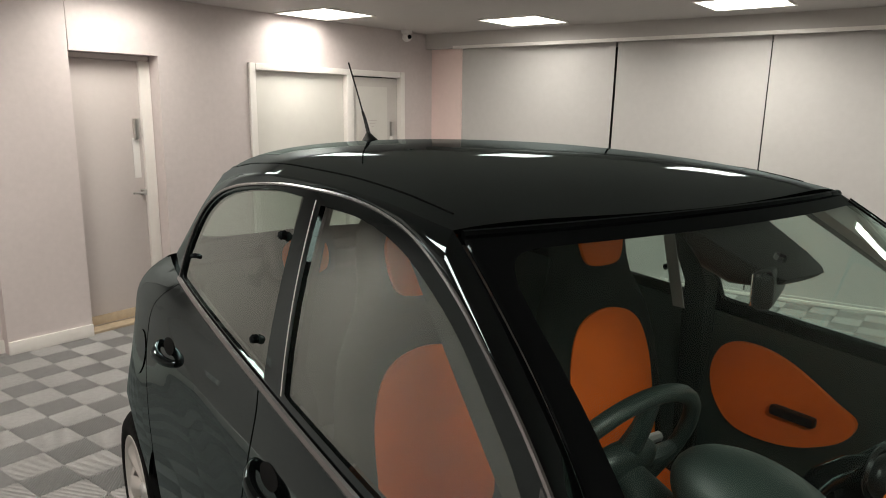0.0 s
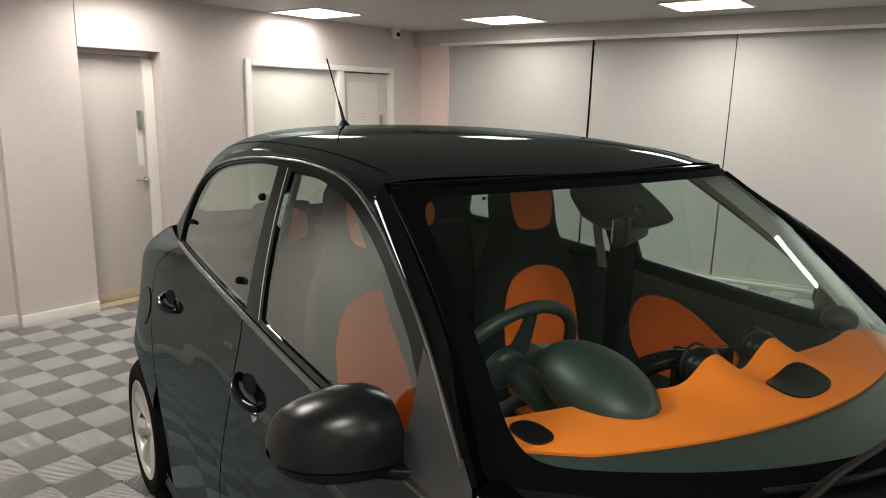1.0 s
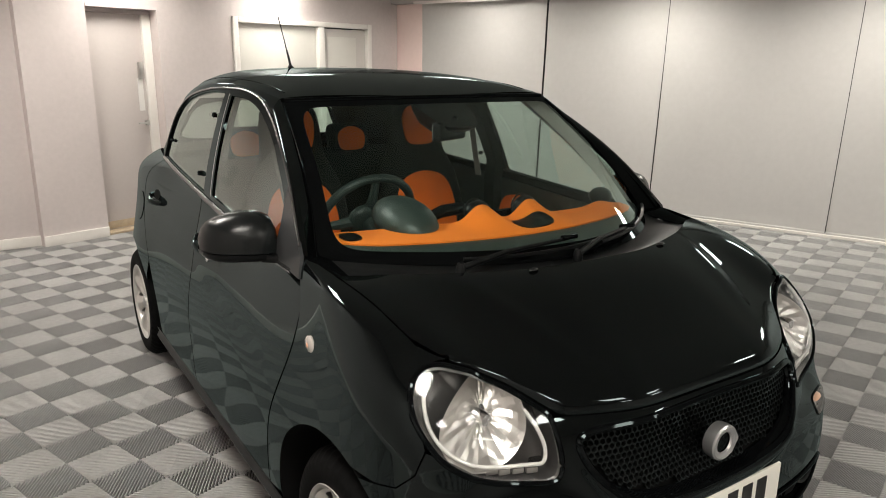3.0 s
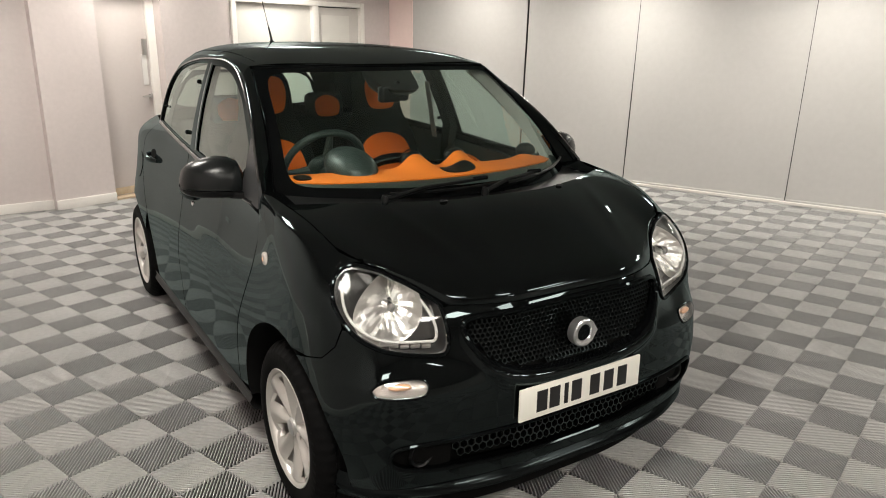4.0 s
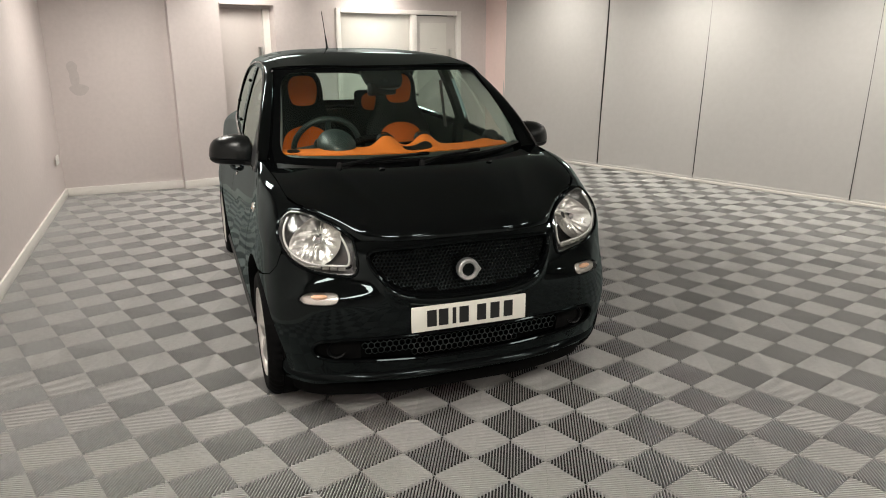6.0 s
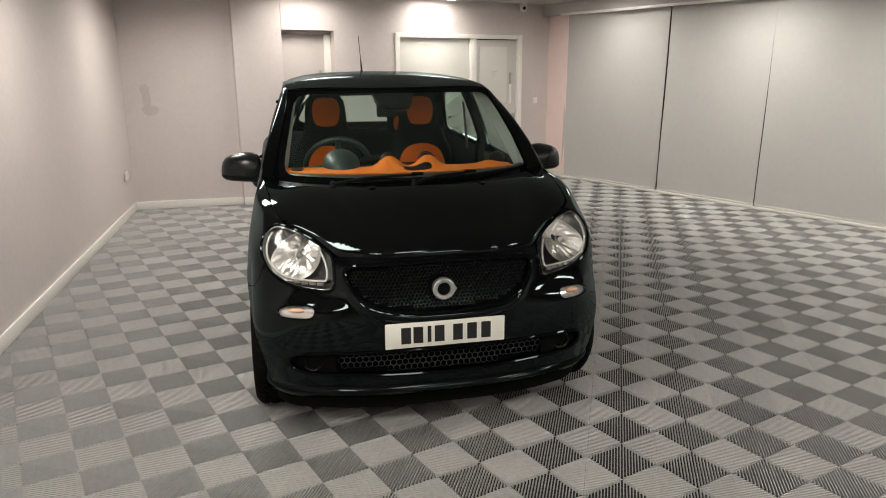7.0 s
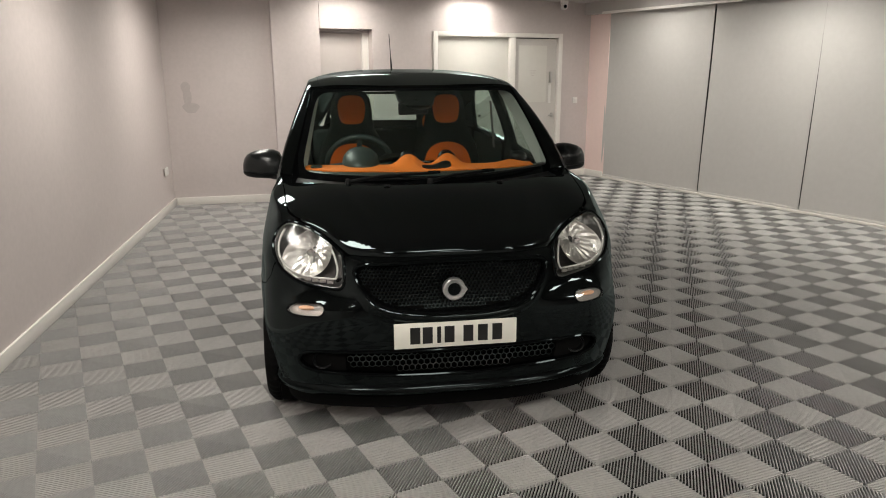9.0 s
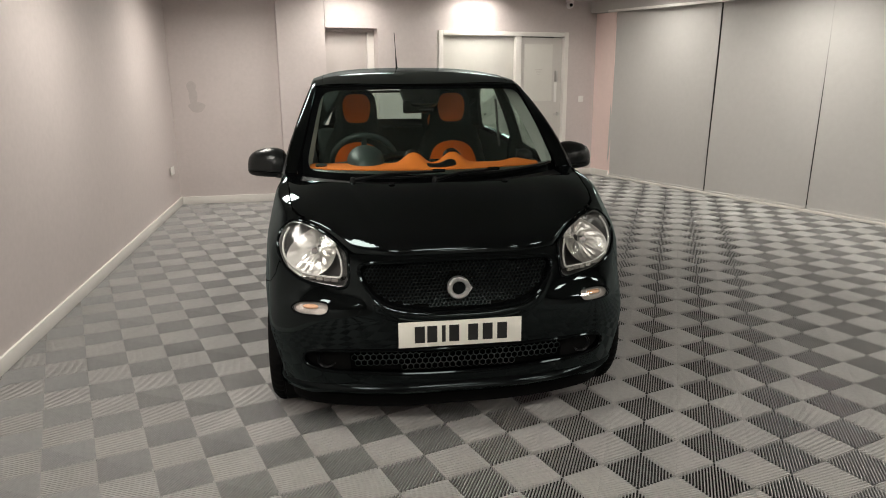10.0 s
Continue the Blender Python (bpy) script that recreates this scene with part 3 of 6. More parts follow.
F_CENTRE = [(0.13, 0.13), (0.16, 0.075), (0.20, 0.03), (0.24, 0.014), (0.30, 0.018), (0.36, 0.014), (0.41, 0.0), (0.55, 0.0), (0.62, 0.006), (0.68, 0.014), (0.74, 0.024), (0.78, 0.036), (0.81, 0.055), (0.84, 0.09), (0.92, 0.2)]
F_CORNER = [(0.13, 0.14), (0.16, 0.085), (0.20, 0.04), (0.24, 0.016), (0.30, 0.004), (0.37, -0.006), (0.45, -0.009), (0.53, -0.007), (0.572, -0.002), (0.592, 0.008), (0.610, 0.027), (0.632, 0.047), (0.66, 0.063), (0.69, 0.074), (0.74, 0.092), (0.79, 0.120), (0.84, 0.152), (0.88, 0.185), (0.93, 0.24), (1.04, 0.36)]
F_SIDE = [(0.13, 0.07), (0.17, 0.04), (0.22, 0.022), (0.28, 0.012), (0.40, 0.006), (0.50, 0.001), (0.58, 0.0), (0.70, 0.006), (0.80, 0.012), (0.90, 0.016), (1.1, 0.02)]
TOP_Z = [(0.0, 0.83), (0.20, 0.88), (0.27, 0.92), (0.4, 0.968), (0.55, 1.002), (0.70, 1.024), (0.76, 1.022), (0.83, 1.010), (0.90, 0.994), (0.95, 0.987), (1.05, 0.988), (1.2, 0.995), (1.6, 1.018), (2.0, 1.045), (2.5, 1.072), (2.87, 1.088), (3.5, 1.10)]
TOP_IN = [(0.0, 0.10), (0.3, 0.10), (0.5, 0.115), (0.7, 0.124), (0.8, 0.100), (0.9, 0.082), (1.0, 0.075), (1.2, 0.072), (1.6, 0.078), (2.0, 0.088), (2.5, 0.112), (2.87, 0.135), (3.2, 0.16), (3.5, 0.10)]
TOP_H = [(0.0, 0.16), (0.5, 0.2), (0.8, 0.22), (1.0, 0.24), (2.2, 0.22), (2.6, 0.16), (2.9, 0.13), (3.5, 0.2)]
CHEEK = [(0.0, 0.0), (0.05, 0.002), (0.15, 0.018), (0.25, 0.030), (0.35, 0.020), (0.5, 0.006), (0.65, 0.0), (0.9, 0.0)]
FLARE = [(0.30, 0.0), (0.55, 0.004), (0.75, 0.0), (2.55, 0.0), (2.95, 0.024), (3.2, 0.012), (3.4, 0)]


GRILLE_FOOT = [(0.0, 0.545), (0.12, 0.548), (0.25, 0.566), (0.335, 0.602), (0.39, 0.655), (0.43, 0.715), (0.5, 0.76)]
TOP_WING = [(0.0, 0.83), (0.20, 0.88), (0.27, 0.92), (0.4, 0.968), (0.55, 1.003), (0.70, 1.027), (0.80, 1.038), (0.90, 1.047), (1.0, 1.052)]
IN_WING = [(0.0, 0.10), (0.3, 0.10), (0.5, 0.110), (0.6, 0.106), (0.7, 0.096), (0.8, 0.086), (0.9, 0.080), (1.0, 0.078)]


LEAN = [(0.28, 0.0), (0.45, 0.014), (0.60, 0.038), (0.85, 0.058), (1.2, 0.062), (2.0, 0.070), (2.4, 0.066), (2.7, 0.050), (3.0, 0.036), (3.2, 0.03), (3.5, 0.03)]


def lean(y, z):
    return rounded(LEAN, y) * (max(0.0, z - 0.5) / 0.5) ** 1.9


def inset(u, z, wing=False):
    x, y = np.interp(u, _U, _C[:, 0]), np.interp(u, _U, _C[:, 1])
    a = I([(0.20, 1), (0.64, 0)], u)
    side = I([(0.52, 0), (0.90, 1)], u)
    a, side = a * a * (3 - 2 * a), side * side * (3 - 2 * side)
    zt = rounded(TOP_Z, y)
    q = (zt - z) / rounded(TOP_H, y)
    top = lean(y, z) + max(0.0, rounded(TOP_IN, y) - lean(y, zt)) * max(0.0, 1 - q) ** rounded([(0.2, 2.4), (0.40, 2.5), (0.7, 3.4), (0.95, 3.9), (1.2, 4.0)], y)
    if wing:
        # behind the lamp the wing turns into a tight crest
        zt = rounded(TOP_WING, y)
        crest = max(0.0, rounded(IN_WING, y) - lean(y, zt)) * max(0.0, 1 - (zt - z) / 0.24) ** 32 + lean(y, z)
        k = min(1.0, max(0.0, (y - 0.28) / 0.42))
        top += (crest - top) * k * k * (3 - 2 * k)
    s = rounded(F_SIDE, z) + top - rounded(FLARE, y) * math.exp(-((z - 0.62) / 0.16) ** 2)
    # waist line pressing on the doors
    if 0.9 < y < 2.9:
        s += 0.0015 * math.exp(-((z - (0.66 + 0.11 * (y - 0.9))) / 0.05) ** 2) * min(1, (y - 0.9) * 4, (2.9 - y) * 4)
    front = a * rounded(F_CENTRE, z) + (1 - a) * rounded(F_CORNER, z, 6)
    bulge = rounded(CHEEK, y) * math.exp(-((z - 0.42) / 0.15) ** 2) * min(1, u / 0.45)
    if x < 0.5 and y < 1.0:
        zr = rounded(GRILLE_FOOT, x)
        bulge += 0.017 * math.exp(-((z - zr) / 0.024) ** 2) * max(0.0, min(1.0, (0.43 - x) / 0.10))
    return front * (1 - side) + s * side - bulge


def band(u, z, sg=1, wing=False):
    """Point of the lower body at arc length u and height z."""
    d = inset(u, z, wing)
    x = np.interp(u, _U, _C[:, 0]) - d * np.interp(u, _U, _NRM[:, 0])
    y = np.interp(u, _U, _C[:, 1]) - d * np.interp(u, _U, _NRM[:, 1])
    return (sg * float(x), float(y), z)


def front_lift(u, z):
    """Lower body over both halves: u negative on the driver's side."""
    return band(abs(u), z, 1 if u >= 0 else -1)


BELT_X = [(0.8, 0.757), (1.0, 0.756), (1.2, 0.753), (1.6, 0.745), (2.0, 0.732), (2.5, 0.705), (2.87, 0.672), (3.3, 0.60)]


def green(y, z, sg=1):
    """Side of the cabin above the waist."""
    dz = z - I(TOP_Z, max(y, 0.95))
    x = I(BELT_X, y) - 0.2 * dz - 0.30 * dz * abs(dz)
    return (sg * x, y, z)


def screen(x, z):
    """Windscreen surface."""
    q = (z - 1.03) / 0.424
    yc = 0.556 + 0.804 * q - 0.035 * math.sin(math.pi * min(1, max(0, q)))
    k = 0.80 - 0.56 * q
    return (x, yc + k * x * x, z)


ROOF_C = [(1.28, 1.430), (1.37, 1.459), (1.5, 1.489), (1.65, 1.513), (1.85, 1.531), (2.05, 1.541), (2.3, 1.546), (2.6, 1.54), (2.85, 1.518), (3.05, 1.488), (3.2, 1.458), (3.3, 1.435)]
_RC = np.array(catmull(ROOF_C, 6))
RAIL_X = [(1.36, 0.562), (1.42, 0.575), (1.5, 0.586), (1.65, 0.590), (1.9, 0.590), (2.2, 0.586), (2.5, 0.570), (2.8, 0.53), (3.05, 0.46), (3.3, 0.385)]
RAIL_Z = [(1.36, 1.436), (1.42, 1.448), (1.5, 1.460), (1.65, 1.477), (1.9, 1.488), (2.2, 1.485), (2.5, 1.462), (2.8, 1.425), (3.05, 1.405), (3.3, 1.385)]


def roof(x, y):
    zc = float(np.interp(y, _RC[:, 0], _RC[:, 1]))
    xr, zr = I(RAIL_X, y), I(RAIL_Z, y)
    q = min(1.0, abs(x) / xr)
    return (x, y, zc - (zc - zr) * (0.35 * q ** 2 + 0.65 * q ** 6))


EDGE_Z = [(0, 0.800), (0.44, 0.800), (0.475, 0.808), (0.51, 0.824), (0.60, 0.866), (0.70, 0.892), (0.79, 0.910), (0.84, 0.922)]
_HE = np.array([band(u, I(EDGE_Z, u)) for u in np.linspace(0, 0.835, 60)])
HOOD_R = [(0, 0.465), (0.2, 0.482), (0.42, 0.555), (0.55, 0.62), (0.63, 0.672), (0.69, 0.715)]
_HF = np.stack([_HE[:, 0], _HE[:, 1]], 1)
_HZ = np.stack([_HE[:, 0], _HE[:, 2]], 1)
_HR = np.array(catmull(HOOD_R, 6))


def bonnet(x, q):
    """Bonnet: q 0 at the nose, 1 at the scuttle."""
    a = abs(x)
    y0, y1 = np.interp(a, _HF[:, 0], _HF[:, 1]), np.interp(a, _HR[:, 0], _HR[:, 1])
    z0 = np.interp(a, _HZ[:, 0], _HZ[:, 1])
    z1 = 1.031 - 0.006 * (a / 0.69) ** 2
    g = 1 - (1 - q) ** (3.0 - 1.1 * (a / 0.69))
    z = 0.80 + (z1 - 0.80) * g + (z0 - 0.80) * (1 - q) ** 3.5
    z += 0.006 * math.exp(-((a - (0.30 + 0.17 * q)) / 0.05) ** 2) * math.sin(math.pi * min(1, q * 1.05)) * 0.8
    return (x, float(y0 + (y1 - y0) * q), float(z))


# ---- painted panels --------------------------------------------------------
_y0 = float(_HE[-1, 1])


def hood_side(q):
    y = _y0 + (0.712 - _y0) * q
    p = np.array(band(u_of_y(y), rounded(TOP_WING, y) - 0.001, 1, True))
    e = np.array(_HE[-1])
    w = max(0.0, 1 - q * 6)
    p = p * (1 - w) + e * w
    return p + np.array((-0.005, 0, 0))


_NL = np.array([band(u, 0.80) for u in np.linspace(0, 1.0, 90)])


def nose_y(x):
    return float(np.interp(abs(x), _NL[:, 0], _NL[:, 1]))


def hood_terms(x, y):
    s = math.sqrt(max(y - nose_y(x), 0) + 0.012)
    return [(x * x * 2) ** i * s ** j for i in range(5) for j in range(6)]


def lip_h(u):
    return I([(0, 0.032), (0.42, 0.032), (0.52, 0.033), (0.62, 0.026), (0.72, 0.017), (0.84, 0.006)], u)


def crown(x, q):
    p = bonnet(x, q)
    g = 1 - (1 - q) ** 1.4
    return (p[0], p[1], 0.832 + (1.031 - 0.006 * (x / 0.69) ** 2 - 0.832) * g)


# one smooth skin through the nose line, the lamp tops, the wings and the crown
_US = np.linspace(0, 0.835, 60)
_E1 = np.array([(p[0] * (1 - 0.008 * min(1, u / 0.5)), p[1] + 0.013, p[2] + lip_h(u)) for p, u in zip(_HE, _US)])
_fit = [(*p, 3.0) for p in _E1] + [(*hood_side(q), 2.0) for q in np.linspace(0.15, 1, 24)]
_fit += [(*crown(x, q), 1.0) for x in np.linspace(0, 0.40, 12) for q in np.linspace(0.04, 1.0, 16)]
_fit += [(*bonnet(x, 1.0), 1.5) for x in np.linspace(0.42, 0.69, 10)]
for p in _E1:
    if 0.40 < p[0] < 0.66:
        y1, z1 = np.interp(p[0], _HR[:, 0], _HR[:, 1]), 1.031 - 0.006 * (p[0] / 0.69) ** 2
        _fit += [(p[0], p[1] + (y1 - p[1]) * q, p[2] + (z1 - p[2]) * (1 - (1 - q) ** (1.35 + 1.6 * (p[0] - 0.40))), 0.7) for q in np.linspace(0.08, 0.92, 10)]
_A = np.array([[c * w for c in hood_terms(x, y)] for x, y, z, w in _fit])
_B = np.array([z * w for x, y, z, w in _fit])
_HOOD = np.linalg.lstsq(np.vstack([_A, np.eye(30) * 0.004]), np.concatenate([_B, np.zeros(30)]), rcond=None)[0]


def hood_lift(x, y):
    z = float(np.dot(_HOOD, hood_terms(x, y)))
    q = min(1, max(y - nose_y(x), 0) / 0.46)
    ridge = 0.30 + 0.17 * q
    z += 0.004 * math.exp(-((abs(x) - ridge) / 0.035) ** 2) * math.sin(math.pi * q) ** 2
    return (x, y, z)


half = [(p[0], p[1]) for p in _E1] + [(p[0], p[1]) for p in (hood_side(q) for q in np.linspace(0.06, 1, 26))]
half += [(a, b) for a, b in _HR[::-1] if a < 0.675]
outline = half + [(-a, b) for a, b in half[::-1] if a > 1e-6]
_clean = []
for p in outline:
    if not _clean or math.dist(p, _clean[-1]) > 0.003:
        _clean.append(p)
hood = panel("bonnet", _clean, hood_lift, M_PAINT, car, step=0.013, depth=0.012, label="gloss black bonnet", toward=(0, 0.6, 0.2))
rows = []
for sg in (-1, 1):
    side = []
    for u, e in zip(_US, _HE):
        w = min(1, u / 0.5)
        x1, y1 = e[0] * (1 - 0.008 * w), e[1] + 0.013
        p0 = np.array(hood_lift(x1, y1))
        tan = np.array(hood_lift(x1, y1 + 0.004)) - p0
        p1 = p0 - tan / 0.004 * 0.0125
        p1[0], p1[2] = e[0], max(p1[2], e[2] + 0.004)
        p2 = np.array((e[0], e[1], e[2] - 0.001))
        side.append([tuple(np.array((sg, 1, 1)) * ((1 - t) ** 2 * p0 + 2 * t * (1 - t) * p1 + t * t * p2)) for t in np.linspace(0, 1, 10)] + [(sg * e[0], e[1] + 0.006, e[2] - 0.012)])
    rows += side[:0:-1] if sg < 0 else side
v, f = loft(rows)
build("lip", v, f, M_PAINT, hood, "rounded front lip")

# roof skin
xs = np.linspace(-1, 1, 33)
ys = np.linspace(0, 1, 30)
rows = []
for t in ys:
    row = []
    for s in xs:
        y0 = 1.368 + 0.075 * s * s
        y = y0 + (3.27 - y0) * t
        row.append(roof(s * I(RAIL_X, y), y))
    rows.append(row)
v, f = loft(rows)
rim = list(rows[0])
o = len(v)
v += rim + [(x, y + 0.004, z - 0.015) for x, y, z in rim]
n = len(rim)
f += [(o + k, o + k + 1, o + n + k + 1, o + n + k) for k in range(n - 1)]
build("roof", v, f, M_PAINT, car, "gloss black roof")

# side outlines, in length and height
ARCH_F = [(0.542 + (0.40 if a < math.pi / 2 else 0.35) * math.cos(a), 0.295 + 0.362 * math.sin(a)) for a in np.linspace(radians(-8), radians(188), 33)]
ARCH_R = [(3.035 + 0.355 * math.cos(a), 0.295 + 0.36 * math.sin(a)) for a in np.linspace(radians(-8), radians(188), 33)]
SEAM_A = [(0.870, 0.990), (0.836, 0.92), (0.835, 0.85), (0.862, 0.762), (0.92, 0.65), (0.985, 0.53), (1.03, 0.40), (1.05, 0.262)]
SEAM_B = [(1.985, 1.040), (1.955, 0.985), (1.945, 0.91), (1.94, 0.78), (1.935, 0.5), (1.945, 0.262)]
SEAM_C = [(2.84, 1.082), (2.88, 0.95), (2.85, 0.83), (2.76, 0.73), (2.665, 0.62), (2.605, 0.48), (2.58, 0.262)]
FRAME = [(0.885, 1.045), (0.925, 1.088), (1.03, 1.18), (1.135, 1.255), (1.25, 1.322), (1.365, 1.380), (1.5, 1.431), (1.62, 1.456), (1.76, 1.469), (1.92, 1.471), (2.175, 1.462), (2.45, 1.432), (2.62, 1.392), (2.74, 1.325), (2.82, 1.215), (2.868, 1.098)]
G = 0.004


def shift(line, d):
    return [(y + d, z) for y, z in line]


def uz(line):
    return [(u_of_y(y), z) for y, z in line]


seam_a, seam_b, seam_c = catmull(SEAM_A, 5), catmull(SEAM_B, 5), catmull(SEAM_C, 5)


def belt(y0, y1, n=24, dz=0.0):
    return [(y, I(TOP_Z, max(y, 0.95)) + dz) for y in np.linspace(y0, y1, n)]


SILL = 0.262
CREST = 0.055
for sg in (-1, 1):
    def lift(u, z, sg=sg):
        return band(u, z, sg)
    # wing
    top = [(y, rounded(TOP_WING, y) - 0.001) for y in np.linspace(0.33, 0.80, 18)]
    arch_back = [p for p in ARCH_F if p[1] > 0.275 and (p[0] > 0.42)]
    top = [p for p in top if p[0] < 0.42]
    y_c = top[-1][0]
    top += [(y, rounded(TOP_WING, y) - CREST) for y in np.linspace(y_c + 0.0005, 0.864, 24)]
    poly = [(0.848, 0.923)] + uz(top) + uz(shift(seam_a, -G)) + uz(arch_back) + [(0.955, 0.642), (0.886, 0.657), (0.839, 0.700), (0.819, 0.756), (0.826, 0.775), (0.869, 0.818), (0.899, 0.871), (0.898, 0.907), (0.872, 0.9205)]
    wing = panel("front_wing", poly, lambda u, z, sg=sg: band(u, z, sg, u > 0.86), M_PAINT, car, step=0.0075, label="gloss black front wing")
    rows = []
    for y in np.linspace(y_c, 0.866, 90):
        hi = min(rounded(TOP_WING, y) - 0.001, I([(0.3, 1.1), (0.78, 1.037), (0.83, 1.038), (0.90, 1.040)], y))
        lo = rounded(TOP_WING, y) - CREST - 0.0003
        rows.append([band(u_of_y(y), hi + (lo - hi) * t ** 1.7, sg, True) for t in np.linspace(0, 1, 30)])
    v, f = loft(rows)
    build("wing_crest", v, f, M_PAINT, wing, "crest of the wing beside the bonnet")
    # doors
    fd = uz(shift(seam_a, G)[::-1]) + uz(belt(0.885, 1.98, 30)) + uz(shift(seam_b, -G))
    d1 = panel("front_door", fd, lift, M_PAINT, car, step=0.018, label="gloss black front door")
    rd = uz(shift(seam_b, G)[::-1]) + uz(belt(1.995, 2.838, 20)) + uz(shift(seam_c, -G))
    d2 = panel("rear_door", rd, lift, M_PAINT, car, step=0.018, label="gloss black rear door")
    # rear quarter round to the tail
    ar = [(y, z) for y, z in ARCH_R if z > 0.262]
    q = shift(seam_c, G)[::-1]
    q = [p for p in q if p[1] > 0.60]
    quarter = uz(q) + uz(belt(2.852, 3.3, 12))
    quarter += [(u, 1.09) for u in np.linspace(u_of_y(3.32), U_MAX, 10)]
    quarter += [(U_MAX, 0.23)] + [(u, 0.23) for u in np.linspace(U_MAX, u_of_y(3.375), 8)][1:]
    quarter += uz([p for p in ar if p[1] > 0.262 and not (p[0] < 2.74 and p[1] < 0.58)])
    panel("rear_quarter", quarter, lift, M_PAINT, car, step=0.022, label="gloss black rear quarter panel")
    # sill below the doors
    rows = []
    for y in np.linspace(0.93, 2.70, 30):
        u = u_of_y(y)
        rows.append([band(u, SILL - 0.004, sg), band(u, 0.235, sg), (sg * 0.822, y, 0.215), (sg * 0.81, y, 0.185), (sg * 0.76, y, 0.165), (sg * 0.60, y, 0.165)])
    v, f = loft(rows)
    build("sill", v, f, M_GREYTRIM, car, "dark grey sill trim")
    # arch lips and wheel wells
    for name, arc, cy in (("arch_lip", ARCH_F, 0.542), ("arch_lip", ARCH_R, 3.035)):
        rows = []
        for y, z in arc:
            u = u_of_y(y)
            b = np.array(band(u, max(z, 0.2), sg))
            b[1], b[2] = y, z
            c = np.array((cy, 0.30))
            k = (np.array((y, z)) - c) / np.linalg.norm(np.array((y, z)) - c)
            b2 = b + np.array((-sg * 0.03, -k[0] * 0.004, -k[1] * 0.004))
            b3 = np.array((sg * 0.50, y, z))
            rows.append([b + np.array((-sg * 0.001, 0, 0)), b2, b3])
        v, f = loft(rows)
        build("wheel_well", v, f, M_INNER, car, "dark wheel well")
    # door frames round the glass
    outer = catmull(FRAME, 5)
    low = belt(2.865, 0.90, 40, 0.004)
    frame_poly = outer + low
    gf = catmull([(1.03, 1.098), (1.119, 1.190), (1.2, 1.248), (1.325, 1.325), (1.48, 1.390), (1.6, 1.422), (1.74, 1.440), (1.895, 1.442)], 5)
    gf += [(1.86, 1.25), (1.822, 1.07)] + belt(1.80, 1.04, 14, 0.034)
    gr = catmull([(1.992, 1.450), (2.2, 1.447), (2.44, 1.421), (2.60, 1.384), (2.712, 1.320), (2.785, 1.22), (2.832, 1.125)], 5)
    gr += belt(2.82, 1.945, 14, 0.022) + [(1.965, 1.25)]

    def glift(y, z, sg=sg):
        return green(y, z, sg)
    panel("window_frame", frame_poly, glift, M_PAINT, car, holes=(gf, gr), step=0.035, depth=0.02, label="gloss black window surround")
    panel("front_side_window", gf, glift, M_WIN, car, step=0.05, depth=0, offset=-0.006, label="clear front side window")
    panel("rear_side_window", gr, glift, M_WINREAR, car, step=0.05, depth=0, offset=-0.006, label="tinted hinged rear side window")
    # B pillar cover and seam
    rows = [[green(1.828 + 0.085 * (z - 1.07) / 0.37 + a, z, sg) for a in (0.0, 0.006)] for z in np.linspace(1.065, 1.45, 10)]
    rows = [[tuple(np.array(p) + (sg * 0.004, 0, 0)) for p in r] for r in rows]
    v, f = loft(rows)
    build("pillar_seal", v, f, M_SATIN, car, "thin bright pillar seal")
    # roof rail strip between window frame and roof
    lo = outer[26:]
    rows = []
    for t in np.linspace(0, 1, 40):
        k = t * (len(lo) - 1)
        i = min(int(k), len(lo) - 2)
        y = lo[i][0] + (lo[i + 1][0] - lo[i][0]) * (k - i)
        z = lo[i][1] + (lo[i + 1][1] - lo[i][1]) * (k - i)
        a = np.array(green(y, z, sg))
        yr = 1.442 + (3.27 - 1.442) * t
        b = np.array((sg * I(RAIL_X, yr), yr, roof(I(RAIL_X, yr), yr)[2]))
        row = []
        for w in np.linspace(0, 1, 5):
            p = a + (b - a) * w
            bul = math.sin(math.pi * w) * 0.008
            row.append(tuple(p + np.array((sg * bul, 0, bul * 0.5))))
        rows.append(row)
    v, f = loft(rows)
    build("cant_rail", v, f, M_PAINT, car, "gloss black roof rail")
    # A pillar between windscreen and door frame
    rows = []
    head_a = np.array(green(*lo[0], sg))
    head_b = np.array((sg * I(RAIL_X, 1.442), 1.442, roof(I(RAIL_X, 1.442), 1.442)[2]))
    for t in np.linspace(0, 1, 32):
        mix = max(0.0, (t - 0.55) / 0.45)
        mix = mix * mix * (3 - 2 * mix)
        z = 1.022 + (1.448 - 1.022) * t
        xi = 0.684 - 0.108 * t
        a = np.array(screen(sg * xi, z))
        k = np.interp(t, [0, 1], [0, 26])
        i = min(int(k), 25)
        fy = outer[i][0] + (outer[i + 1][0] - outer[i][0]) * (k - i)
        fz = outer[i][1] + (outer[i + 1][1] - outer[i][1]) * (k - i)
        c = np.array(green(fy, fz, sg))
        row = []
        for w in np.linspace(0, 1, 13):
            p = a + (c - a) * w
            bul = math.sin(math.pi * w ** 1.2) * (0.009 + 0.018 * (1 - t) ** 1.6)
            p = p + np.array((sg * bul * 0.85, -bul * 0.35, bul * 0.3))
            end = head_b + (head_a - head_b) * w + np.array((sg, 0, 0.5)) * math.sin(math.pi * w) * 0.008
            row.append(tuple(p + (end - p) * mix))
        rows.append(row)
    # ease the bend from the pillar into the roof rail
    arr = np.array(rows)
